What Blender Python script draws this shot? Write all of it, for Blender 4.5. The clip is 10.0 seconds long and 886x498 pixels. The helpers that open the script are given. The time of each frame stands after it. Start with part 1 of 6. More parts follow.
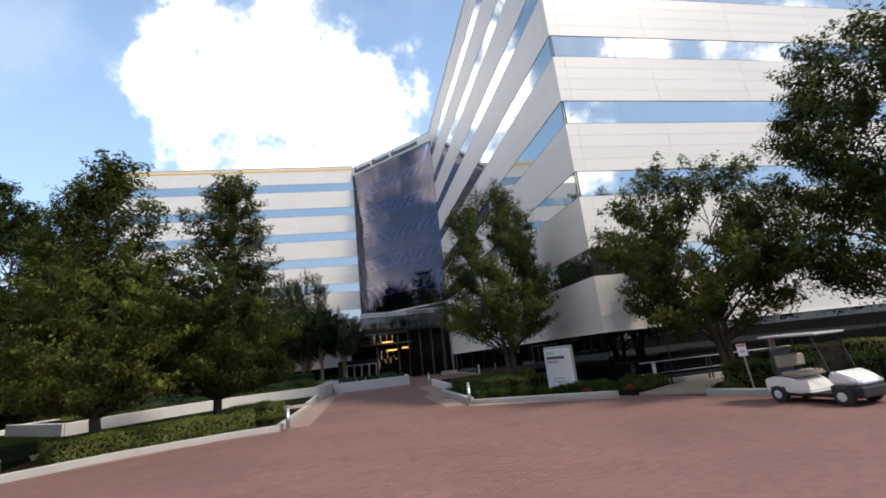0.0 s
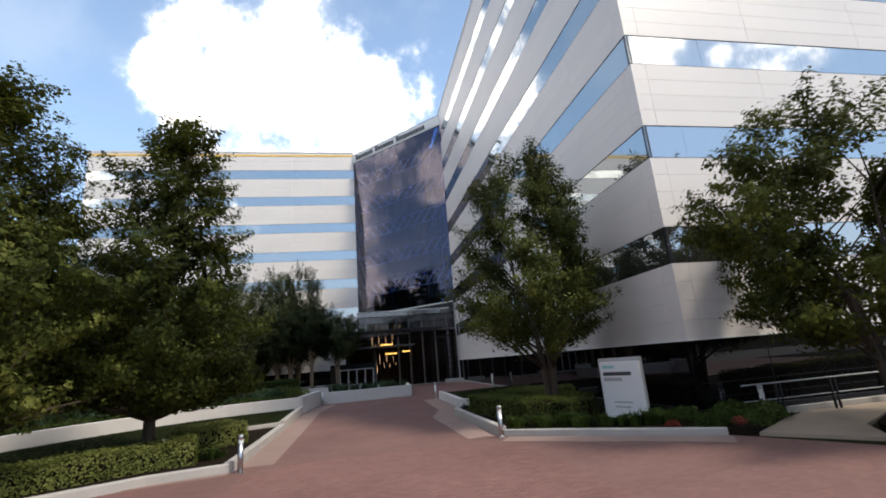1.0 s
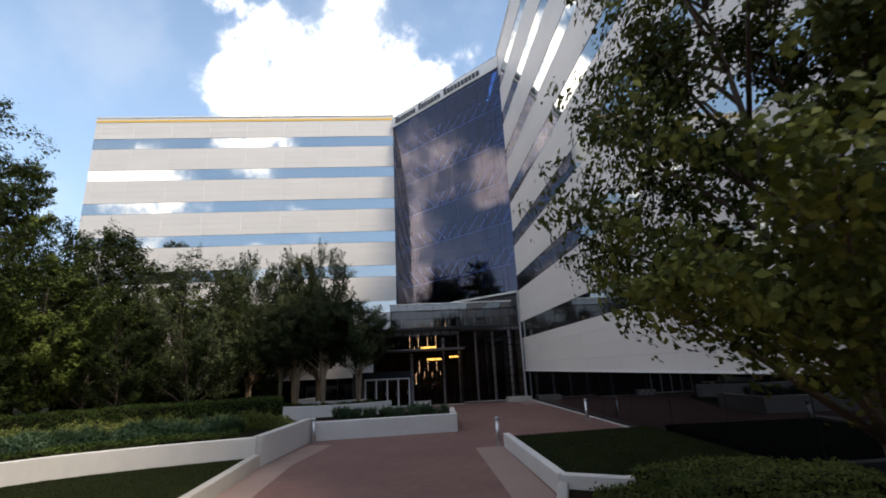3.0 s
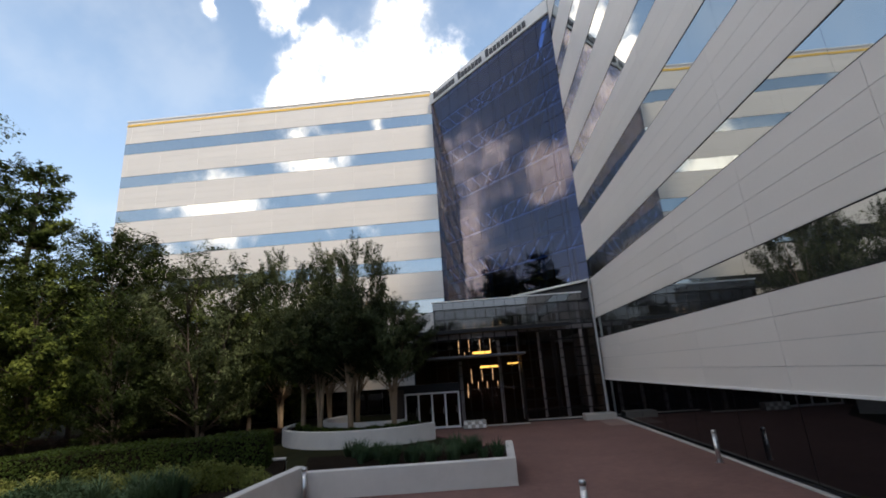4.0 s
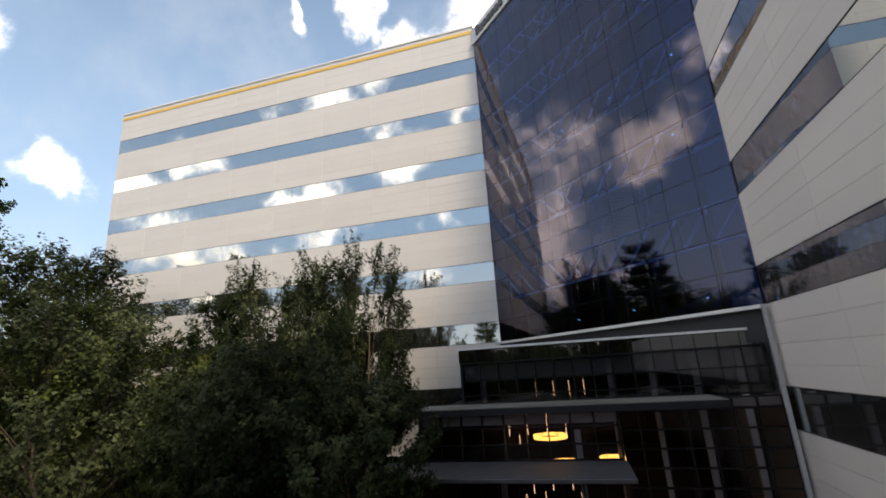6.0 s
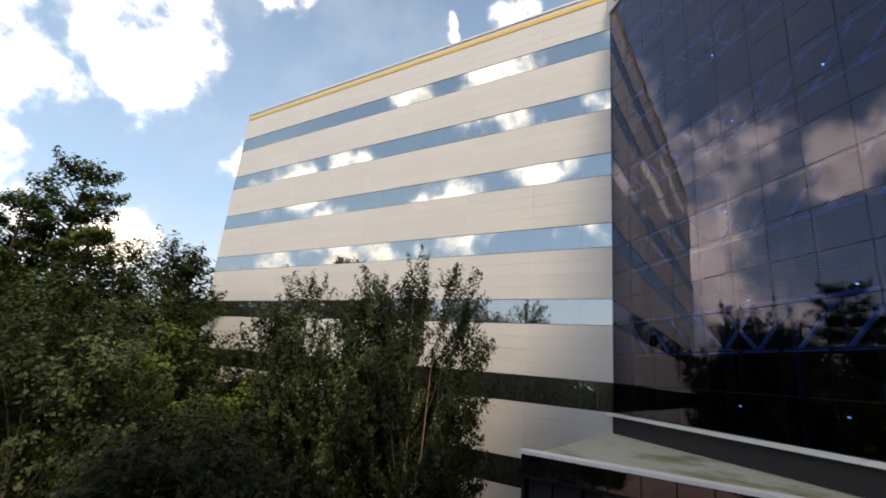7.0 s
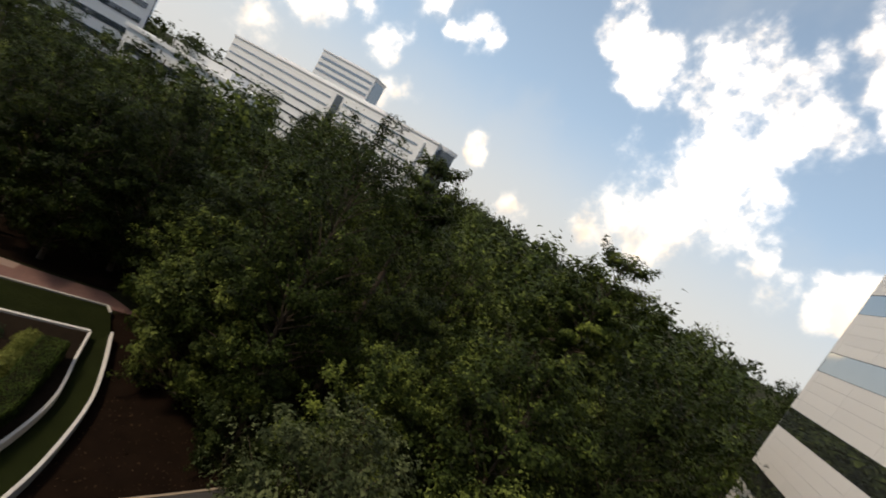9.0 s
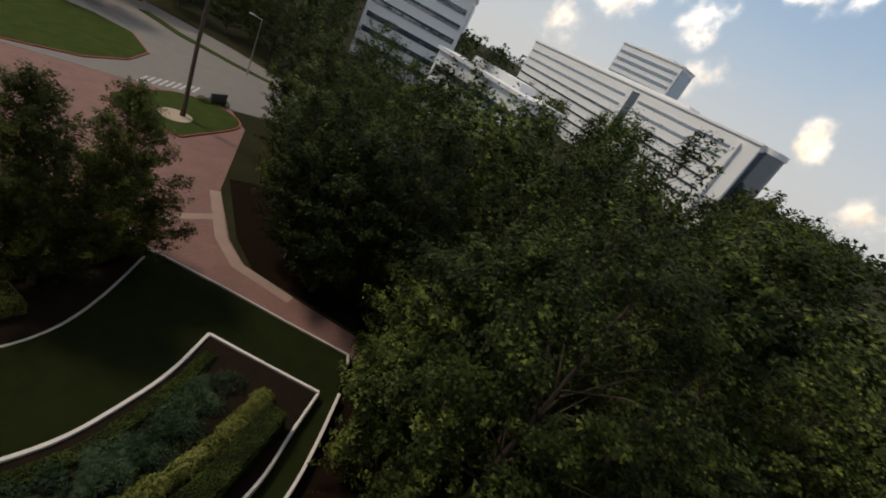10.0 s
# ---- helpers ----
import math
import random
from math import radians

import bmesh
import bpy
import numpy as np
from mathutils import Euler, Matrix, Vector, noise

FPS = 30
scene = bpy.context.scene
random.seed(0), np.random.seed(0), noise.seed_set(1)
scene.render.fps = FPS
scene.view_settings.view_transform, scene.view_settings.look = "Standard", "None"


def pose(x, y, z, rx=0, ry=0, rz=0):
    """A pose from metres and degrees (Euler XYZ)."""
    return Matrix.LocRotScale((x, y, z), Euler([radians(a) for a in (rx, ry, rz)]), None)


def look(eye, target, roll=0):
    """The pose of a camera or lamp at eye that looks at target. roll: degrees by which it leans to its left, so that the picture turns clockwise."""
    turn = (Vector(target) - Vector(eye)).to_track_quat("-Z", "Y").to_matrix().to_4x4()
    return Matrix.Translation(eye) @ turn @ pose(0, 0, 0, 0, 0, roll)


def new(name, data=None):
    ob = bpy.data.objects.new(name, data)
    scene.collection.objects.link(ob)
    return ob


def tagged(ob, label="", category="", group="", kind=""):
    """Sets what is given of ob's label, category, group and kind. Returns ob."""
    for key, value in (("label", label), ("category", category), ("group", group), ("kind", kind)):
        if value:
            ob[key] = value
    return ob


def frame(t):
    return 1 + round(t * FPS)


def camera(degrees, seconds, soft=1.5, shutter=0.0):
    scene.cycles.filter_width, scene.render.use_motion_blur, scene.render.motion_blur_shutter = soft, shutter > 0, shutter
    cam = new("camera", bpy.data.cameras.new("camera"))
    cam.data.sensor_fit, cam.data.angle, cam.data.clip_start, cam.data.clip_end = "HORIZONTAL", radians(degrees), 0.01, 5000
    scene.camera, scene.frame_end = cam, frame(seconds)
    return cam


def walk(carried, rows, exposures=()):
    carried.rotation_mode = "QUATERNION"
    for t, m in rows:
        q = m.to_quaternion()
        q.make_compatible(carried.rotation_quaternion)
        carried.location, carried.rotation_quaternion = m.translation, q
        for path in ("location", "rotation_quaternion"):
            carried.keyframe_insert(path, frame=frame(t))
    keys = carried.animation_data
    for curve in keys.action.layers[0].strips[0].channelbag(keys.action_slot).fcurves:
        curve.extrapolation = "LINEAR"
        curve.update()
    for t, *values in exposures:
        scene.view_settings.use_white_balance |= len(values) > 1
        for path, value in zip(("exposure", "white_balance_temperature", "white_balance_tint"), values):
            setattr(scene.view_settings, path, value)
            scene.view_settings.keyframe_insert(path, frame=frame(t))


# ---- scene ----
cam = camera(89.1, 10.0, 1.8, 0.1)
PATH = [
    (0, (0.1, 0.126, 2.132), (0.476, 2.033, 2.601), -6.2),
    (0.5, (0.152, 2.946, 2.367), (0.534, 4.851, 2.84), -5.6),
    (1, (0.328, 5.886, 2.483), (0.701, 7.791, 2.966), -4.7),
    (1.5, (0.586, 8.879, 2.646), (0.942, 10.785, 3.137), -4.2),
    (2, (0.879, 11.912, 2.626), (1.2, 13.82, 3.133), -3.5),
    (2.5, (1.605, 15.246, 2.739), (1.846, 17.165, 3.251), -3.2),
    (2.7, (1.747, 16.392, 2.889), (1.952, 18.316, 3.396), -2.9),
    (3.8, (2.783, 23.835, 3.369), (2.714, 25.763, 3.897), -3.6),
    (4, (2.943, 24.997, 3.623), (2.827, 26.923, 4.15), -3.9),
    (4.5, (3.341, 28.442, 4.324), (3.13, 30.359, 4.855), -4.2),
    (5, (3.581, 31.651, 5.041), (3.31, 33.558, 5.579), -4.2),
    (5.2, (4.261, 33.005, 5.217), (3.924, 34.898, 5.768), -4.8),
    (6.3, (4.531, 40.205, 8.337), (3.937, 42.047, 8.841), -1.6),
    (6.5, (4.554, 41.292, 8.564), (3.861, 43.089, 9.101), 0.3),
    (7, (4.741, 44.668, 10.169), (3.699, 46.291, 10.699), 5.4),
    (7.5, (4.313, 47.69, 12.17), (2.866, 48.992, 12.629), 12.4),
    (8, (2.032, 50.374, 14.199), (0.234, 51.187, 14.523), 20.4),
    (8.5, (0.672, 52.077, 16.674), (-1.321, 52.231, 16.752), 27.0),
    (9, (-1.05, 54.45, 18.97), (-2.936, 53.82, 18.75), 30.5),
    (9.5, (-5.272, 51.845, 21.065), (-6.845, 50.75, 20.496), 31.3),
    (10, (-8.942, 47.432, 21.445), (-10.148, 46.061, 20.629), 29.3),
]
walk(cam, [(t, look(eye, target, roll)) for t, eye, target, roll in PATH],
     exposures=[(0.0, 0.43, 6350, 10), (2.0, 0.36, 6400, 10), (4.5, 0.34, 6850, 10), (6.5, 0.22, 7050, 10), (7.5, 0.14, 7150, 10), (8.5, -0.04, 7200, 10), (9.2, -0.25, 7350, 10), (10.0, -0.46, 7250, 10)])

# ---- light ----
SUN_AZ, SUN_EL = 132.0, 50.0


def heading(az, el):
    """A unit vector from an azimuth (clockwise from +y) and an elevation in degrees."""
    a, e = radians(az), radians(el)
    return Vector((math.sin(a) * math.cos(e), math.cos(a) * math.cos(e), math.sin(e)))


class Nodes:
    """Short hand for building a node tree."""

    def __init__(self, tree):
        self.t = tree
        tree.nodes.clear()

    def add(self, kind, props=None, **inputs):
        n = self.t.nodes.new(kind)
        for k, v in (props or {}).items():
            if k == "operation":
                n.operation = v
            elif k == "use_clamp":
                n.use_clamp = v
            elif k == "data_type":
                n.data_type = v
            elif k == "blend_type":
                n.blend_type = v
            elif k == "interpolation_type":
                n.interpolation_type = v
        for k, v in inputs.items():
            key = int(k[1:]) if k[0] == "i" and k[1:].isdigit() else k.replace("_", " ")
            self.put(n.inputs[key], v)
        return n

    def put(self, socket, v):
        if isinstance(v, bpy.types.Node):
            v = v.outputs[0]
        if isinstance(v, bpy.types.NodeSocket):
            self.t.links.new(v, socket)
        else:
            socket.default_value = v

    def math(self, op, a, b=0.0, c=0.0, clamp=False):
        return self.add("ShaderNodeMath", {"operation": op, "use_clamp": clamp}, i0=a, i1=b, i2=c)

    def ramp(self, fac, stops):
        n = self.add("ShaderNodeValToRGB", None, i0=fac)
        e = n.color_ramp.elements
        while len(e) < len(stops):
            e.new(0.5)
        for el, (p, c) in zip(e, stops):
            el.position, el.color = p, (*c, 1) if len(c) == 3 else c
        return n

    def mix(self, fac, a, b, blend="MIX"):
        n = self.add("ShaderNodeMix", {"data_type": "RGBA", "blend_type": blend})
        self.put(n.inputs[0], fac)
        self.put(n.inputs[6], a)
        self.put(n.inputs[7], b)
        return n.outputs[2]


def make_world():
    w = bpy.data.worlds.new("sky")
    scene.world = w
    w.use_nodes = True
    N = Nodes(w.node_tree)
    out = N.add("ShaderNodeOutputWorld")
    bg = N.add("ShaderNodeBackground")
    N.put(out.inputs[0], bg)
    co = N.add("ShaderNodeTexCoord").outputs["Generated"]
    sky = N.add("ShaderNodeTexSky")
    sky.sky_type, sky.sun_disc = "NISHITA", False
    sky.sun_elevation, sky.sun_rotation = radians(SUN_EL), radians(SUN_AZ)
    sky.air_density, sky.dust_density, sky.ozone_density = 1.0, 0.6, 2.0
    blue = N.add("ShaderNodeVectorMath", {"operation": "SCALE"}, i0=sky, Scale=SKY)
    # cumulus banks: azimuth, elevation, radius in degrees
    banks = ((-8.6, 32, 9), (0, 29.7, 7.5), (-18.7, 30.3, 4.6), (-20.8, 38.3, 3), (-14.2, 35.8, 4.6), (-19.8, 25.4, 2.4), (-6, 22, 9), (4, 24, 7), (-9.6, 38.0, 4), (-22.7, 35, 1.6),
             (-87.1, 24.8, 5.2), (-82.5, 23.1, 3.2), (-78.6, 22.5, 2.1), (-74.6, 34.4, 4.8), (-71.8, 28.6, 4.2), (-67.6, 30.2, 3.2), (-87.3, 15.7, 6.0), (-89.2, 10.1, 5.0), (-82.7, 11.7, 3.2),
             (-77.3, 9.7, 1.6), (-94.3, 4.5, 3.0), (-97.4, 22.8, 2.8), (-69.4, 9.6, 2.6), (-60.2, 40.4, 2.6), (-58.4, 21.3, 2.0), (-25.0, 42.5, 2.0), (-35.4, 41.7, 0.6),
             (-103.3, 26.4, 2.2), (-106.6, 31.3, 2.0), (-123.2, 7.6, 1.9), (-119.0, 17.3, 1.9), (-126.8, 12.2, 2.2), (-74.0, 8.6, 1.5), (-140.6, 5.6, 2.4), (-110.8, 6.3, 1.6), (-103.4, 2.8, 1.4), (-133, 15.5, 2.4),
             (-152, 36.5, 4), (-141.5, 33, 2.6), (-158, 27, 3.4), (-149, 19, 4.5), (-163, 12, 2.4), (-156.6, 31.4, 2.2), (-134.5, 25, 2), (-128, 20.5, 3.4), (-137, 13.2, 4.2), (-166, 18, 1.8), (-167, 33, 1.8),
             (141, 32, 4.5), (128, 27, 3.5), (150, 22, 5), (-176, 43, 4), (100, 30, 6),
             # overhead banks out of view, added to raise the ambient light
             (35, 62, 8), (-70, 64, 9), (-150, 58, 8), (160, 70, 9), (70, 48, 7), (-110, 48, 6), (-40, 56, 4))
    field = None
    warp = N.add("ShaderNodeTexNoise", None, Vector=co, Scale=9.0, Detail=3.0)
    shift = N.add("ShaderNodeVectorMath", {"operation": "MULTIPLY_ADD"}, i0=warp.outputs["Color"], i1=(0.15, 0.15, 0.12), i2=(-0.075, -0.075, -0.06))
    dirv = N.add("ShaderNodeVectorMath", {"operation": "ADD"}, i0=co, i1=shift)
    dirn = N.add("ShaderNodeVectorMath", {"operation": "NORMALIZE"}, i0=dirv)
    for az, el, rad in banks:
        d = N.add("ShaderNodeVectorMath", {"operation": "DOT_PRODUCT"}, i0=dirn, i1=tuple(heading(az, el)))
        c0, c1 = math.cos(radians(rad * 1.75 + 0.6)), 1.0
        m = N.add("ShaderNodeMapRange", None, i0=d.outputs["Value"], i1=c0, i2=c1, i3=0.0, i4=1.0)
        field = m if field is None else N.math("MAXIMUM", field, m)
    fine = N.add("ShaderNodeTexNoise", None, Vector=co, Scale=8.0, Detail=7.0, Roughness=0.55)
    wide = N.add("ShaderNodeTexNoise", None, Vector=co, Scale=4.2, Detail=5.0, Roughness=0.55)
    edge = N.add("ShaderNodeTexNoise", None, Vector=co, Scale=27.0, Detail=7.0, Roughness=0.6)
    dens = N.math("ADD", N.math("SUBTRACT", field, 0.60), N.math("MULTIPLY", N.math("SUBTRACT", fine, 0.5), 2.1))
    dens = N.math("MULTIPLY_ADD", N.math("SUBTRACT", edge, 0.5), 1.0, dens)
    veil = N.math("MULTIPLY", N.math("SUBTRACT", wide, 0.60), 0.7, clamp=True)
    dens = N.math("MULTIPLY_ADD", veil, 0.6, dens)
    cover = N.add("ShaderNodeMapRange", {"interpolation_type": "SMOOTHSTEP"}, i0=dens, i1=-0.34, i2=0.62, i3=0.0, i4=1.0)
    cover = N.math("POWER", cover, 2.3)
    sep = N.add("ShaderNodeSeparateXYZ", None, i0=co)
    haze = N.add("ShaderNodeMapRange", None, i0=sep.outputs[2], i1=0.0, i2=0.80, i3=0.85, i4=0.18)
    low = N.mix(haze, blue.outputs[0], (HAZE[0], HAZE[1], HAZE[2], 1))
    murk = N.add("ShaderNodeMapRange", {"interpolation_type": "SMOOTHSTEP"}, i0=sep.outputs[2], i1=0.0, i2=0.30, i3=0.68, i4=0.0)
    low = N.mix(murk, low, (0.86, 0.84, 0.82, 1))
    thin = N.add("ShaderNodeMapRange", {"interpolation_type": "SMOOTHSTEP"}, i0=wide, i1=0.42, i2=0.70, i3=0.0, i4=0.24)
    low = N.mix(thin, low, (0.76, 0.82, 0.90, 1))
    body = N.ramp(dens, ((0.0, (0.94, 0.91, 0.89)), (0.22, (1.08, 0.99, 0.91)), (0.45, (1.15, 1.02, 0.88)), (0.85, (0.99, 0.90, 0.83))))
    puff = N.add("ShaderNodeTexNoise", None, Vector=co, Scale=15.0, Detail=5.0, Roughness=0.55)
    shade = N.add("ShaderNodeMapRange", {"interpolation_type": "SMOOTHSTEP"}, i0=puff, i1=0.36, i2=0.56, i3=0.74 * CLOUD, i4=1.06 * CLOUD)
    thick = N.add("ShaderNodeMapRange", {"interpolation_type": "SMOOTHSTEP"}, i0=sep.outputs[2], i1=0.04, i2=0.36, i3=0.50, i4=1.0)
    lit = N.add("ShaderNodeVectorMath", {"operation": "SCALE"}, i0=body, Scale=N.math("MULTIPLY", shade, thick))
    col = N.mix(cover, low, lit)
    N.put(bg.inputs[0], col)
    bg.inputs[1].default_value = 1.0


SKY, CLOUD, HAZE = 0.14, 3.0, (0.56, 0.80, 1.13)
make_world()
sun = bpy.data.lights.new("sun", "SUN")
sun.energy, sun.angle, sun.color = 3.1, radians(9), (1.0, 0.89, 0.74)
new("sun", sun).matrix_world = look(heading(SUN_AZ, SUN_EL) * 200, (0, 0, 0))

# ---- materials ----


def material(name, color, rough=0.7, metal=0.0, var=0.12, scale=3.0, fine=40.0, bump=0.0, bump_scale=60.0, spec=0.5, rand=0.0):
    """A plain surface with stains at a wide scale, grain at a fine one and a little relief."""
    m = bpy.data.materials.new(name)
    m.use_nodes = True
    N = Nodes(m.node_tree)
    out = N.add("ShaderNodeOutputMaterial")
    p = N.add("ShaderNodeBsdfPrincipled")
    N.put(out.inputs[0], p)
    co = N.add("ShaderNodeTexCoord").outputs["Object"]
    geo = N.add("ShaderNodeNewGeometry").outputs["Position"]
    a = N.add("ShaderNodeTexNoise", None, Vector=geo, Scale=scale, Detail=4.0, Roughness=0.6)
    b = N.add("ShaderNodeTexNoise", None, Vector=geo, Scale=fine, Detail=3.0)
    f = N.math("ADD", N.math("MULTIPLY", N.math("SUBTRACT", a, 0.5), 2.4 * var), N.math("MULTIPLY", N.math("SUBTRACT", b, 0.5), 1.2 * var))
    if rand:
        r = N.add("ShaderNodeObjectInfo").outputs["Random"]
        f = N.math("ADD", f, N.math("MULTIPLY", N.math("SUBTRACT", r, 0.5), rand))
    k = N.math("ADD", f, 1.0)
    c = N.add("ShaderNodeVectorMath", {"operation": "SCALE"}, i0=tuple(color), Scale=k)
    N.put(p.inputs["Base Color"], c.outputs[0])
    N.put(p.inputs["Roughness"], N.math("MULTIPLY_ADD", a, 0.2, rough - 0.1, clamp=True))
    p.inputs["Metallic"].default_value = metal
    p.inputs["Specular IOR Level"].default_value = spec
    if bump:
        n = N.add("ShaderNodeTexNoise", None, Vector=geo, Scale=bump_scale, Detail=4.0)
        bm_ = N.add("ShaderNodeBump", None, Strength=bump, Distance=0.02, Height=n)
        N.put(p.inputs["Normal"], bm_)
    return m


def glow(name, color, power):
    m = bpy.data.materials.new(name)
    m.use_nodes = True
    N = Nodes(m.node_tree)
    out = N.add("ShaderNodeOutputMaterial")
    e = N.add("ShaderNodeEmission", None, Color=(*color, 1), Strength=power)
    N.put(out.inputs[0], e)
    return m


def mirror_glass(name, tint, rough=0.012, dark=(0.01, 0.014, 0.018), reflect=0.7):
    """Coated glazing: a strong reflection over a dark body, each pane a hair out of true."""
    m = bpy.data.materials.new(name)
    m.use_nodes = True
    N = Nodes(m.node_tree)
    out = N.add("ShaderNodeOutputMaterial")
    g = N.add("ShaderNodeBsdfGlossy", None, Color=(*tint, 1), Roughness=rough)
    d = N.add("ShaderNodeBsdfDiffuse", None, Color=(*dark, 1))
    lw = N.add("ShaderNodeLayerWeight", None, Blend=0.5).outputs["Facing"]
    f = N.math("MULTIPLY_ADD", N.math("POWER", lw, 4.0), 1.0 - reflect, reflect, clamp=True)
    mx = N.add("ShaderNodeMixShader", None, i0=f, i1=d, i2=g)
    N.put(out.inputs[0], mx)
    return m


def clear_glass(name, through_tint, reflect_tint, base):
    """Tinted see-through glazing."""
    m = bpy.data.materials.new(name)
    m.use_nodes = True
    N = Nodes(m.node_tree)
    out = N.add("ShaderNodeOutputMaterial")
    g = N.add("ShaderNodeBsdfGlossy", None, Color=(*reflect_tint, 1), Roughness=0.01)
    t = N.add("ShaderNodeBsdfTransparent", None, Color=(*through_tint, 1))
    lw = N.add("ShaderNodeLayerWeight", None, Blend=0.5).outputs["Facing"]
    f = N.math("MULTIPLY_ADD", N.math("POWER", lw, 4.0), 1.0 - base, base, clamp=True)
    mx = N.add("ShaderNodeMixShader", None, i0=f, i1=t, i2=g)
    N.put(out.inputs[0], mx)
    return m


def leaf_material(name, dark, mid, light, trans=0.3):
    m = bpy.data.materials.new(name)
    m.use_nodes = True
    N = Nodes(m.node_tree)
    out = N.add("ShaderNodeOutputMaterial")
    geo = N.add("ShaderNodeNewGeometry")
    rnd = geo.outputs["Random Per Island"]
    tree_rnd = N.add("ShaderNodeObjectInfo").outputs["Random"]
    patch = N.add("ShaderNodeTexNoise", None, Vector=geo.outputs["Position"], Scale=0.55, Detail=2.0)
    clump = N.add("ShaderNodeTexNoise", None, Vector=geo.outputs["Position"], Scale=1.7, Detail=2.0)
    # leaf, patch and clump noise put lit tips and black gaps into the colour
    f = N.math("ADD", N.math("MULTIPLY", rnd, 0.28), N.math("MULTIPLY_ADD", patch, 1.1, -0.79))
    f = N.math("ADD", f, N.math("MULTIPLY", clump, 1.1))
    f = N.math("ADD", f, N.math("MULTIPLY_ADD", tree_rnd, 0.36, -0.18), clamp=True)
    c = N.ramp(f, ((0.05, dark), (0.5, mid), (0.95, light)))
    d = N.add("ShaderNodeBsdfPrincipled", None, Base_Color=c, Roughness=0.55)
    d.inputs["Specular IOR Level"].default_value = 0.05
    tc = N.mix(0.5, c, (light[0] * 1.3, light[1] * 1.35, light[2] * 0.7, 1))
    t = N.add("ShaderNodeBsdfTranslucent", None, Color=tc)
    mx = N.add("ShaderNodeMixShader", None, i0=trans, i1=d, i2=t)
    N.put(out.inputs[0], mx)
    return m


def paver_material(name, base, other, joint, size=(0.2, 0.1)):
    """Clay pavers in running bond, with wide worn patches."""
    m = bpy.data.materials.new(name)
    m.use_nodes = True
    N = Nodes(m.node_tree)
    out = N.add("ShaderNodeOutputMaterial")
    p = N.add("ShaderNodeBsdfPrincipled", None, Roughness=0.8)
    p.inputs["Specular IOR Level"].default_value = 0.25
    N.put(out.inputs[0], p)
    geo = N.add("ShaderNodeNewGeometry").outputs["Position"]
    br = N.add("ShaderNodeTexBrick", None, Vector=geo, Color1=(*base, 1), Color2=(*other, 1), Mortar=(*joint, 1), Scale=1.0)
    br.inputs["Mortar Size"].default_value = 0.006
    br.inputs["Brick Width"].default_value, br.inputs["Row Height"].default_value = size
    a = N.add("ShaderNodeTexNoise", None, Vector=geo, Scale=0.35, Detail=5.0, Roughness=0.65)
    b = N.add("ShaderNodeTexNoise", None, Vector=geo, Scale=9.0, Detail=4.0)
    k = N.math("ADD", N.math("MULTIPLY_ADD", a, 0.7, 0.65), N.math("MULTIPLY_ADD", b, 0.3, -0.15))
    c = N.add("ShaderNodeVectorMath", {"operation": "SCALE"}, i0=br, Scale=k)
    N.put(p.inputs["Base Color"], c.outputs[0])
    bump = N.add("ShaderNodeBump", None, Strength=0.4, Distance=0.006, Height=N.math("SUBTRACT", b, br.outputs["Fac"]))
    N.put(p.inputs["Normal"], bump)
    return m


def stained(name, base, moss):
    """A pale flat roof with mossy, damp patches."""
    m = bpy.data.materials.new(name)
    m.use_nodes = True
    N = Nodes(m.node_tree)
    out = N.add("ShaderNodeOutputMaterial")
    p = N.add("ShaderNodeBsdfPrincipled", None, Roughness=0.9)
    N.put(out.inputs[0], p)
    pos = N.add("ShaderNodeNewGeometry").outputs["Position"]
    a = N.add("ShaderNodeTexNoise", None, Vector=pos, Scale=0.4, Detail=6.0, Roughness=0.62)
    b = N.add("ShaderNodeTexNoise", None, Vector=pos, Scale=6.0, Detail=5.0)
    f = N.add("ShaderNodeMapRange", {"interpolation_type": "SMOOTHSTEP"}, i0=a, i1=0.50, i2=0.68, i3=0.0, i4=0.9)
    c = N.mix(f, (*base, 1), (*moss, 1))
    v = N.add("ShaderNodeVectorMath", {"operation": "SCALE"}, i0=c, Scale=N.math("MULTIPLY_ADD", b, 0.5, 0.75))
    N.put(p.inputs["Base Color"], v.outputs[0])
    return m


def brick_material(name, pale, deep):
    """Single clay pavers, each of its own tone, under the same wide worn patches."""
    m = bpy.data.materials.new(name)
    m.use_nodes = True
    N = Nodes(m.node_tree)
    out = N.add("ShaderNodeOutputMaterial")
    p = N.add("ShaderNodeBsdfPrincipled", None, Roughness=0.82)
    p.inputs["Specular IOR Level"].default_value = 0.22
    N.put(out.inputs[0], p)
    geo = N.add("ShaderNodeNewGeometry")
    pos = geo.outputs["Position"]
    own = N.math("ADD", geo.outputs["Random Per Island"], N.add("ShaderNodeObjectInfo").outputs["Random"])
    tone = N.ramp(N.math("FRACT", own), ((0.0, deep), (0.6, tuple((a + b) / 2 for a, b in zip(pale, deep))), (1.0, pale)))
    a = N.add("ShaderNodeTexNoise", None, Vector=pos, Scale=0.35, Detail=5.0, Roughness=0.65)
    b = N.add("ShaderNodeTexNoise", None, Vector=pos, Scale=30.0, Detail=4.0)
    k = N.math("ADD", N.math("MULTIPLY_ADD", a, 0.7, 0.65), N.math("MULTIPLY_ADD", b, 0.3, -0.15))
    c = N.add("ShaderNodeVectorMath", {"operation": "SCALE"}, i0=tone, Scale=k)
    N.put(p.inputs["Base Color"], c.outputs[0])
    bump = N.add("ShaderNodeBump", None, Strength=0.4, Distance=0.004, Height=b)
    N.put(p.inputs["Normal"], bump)
    return m


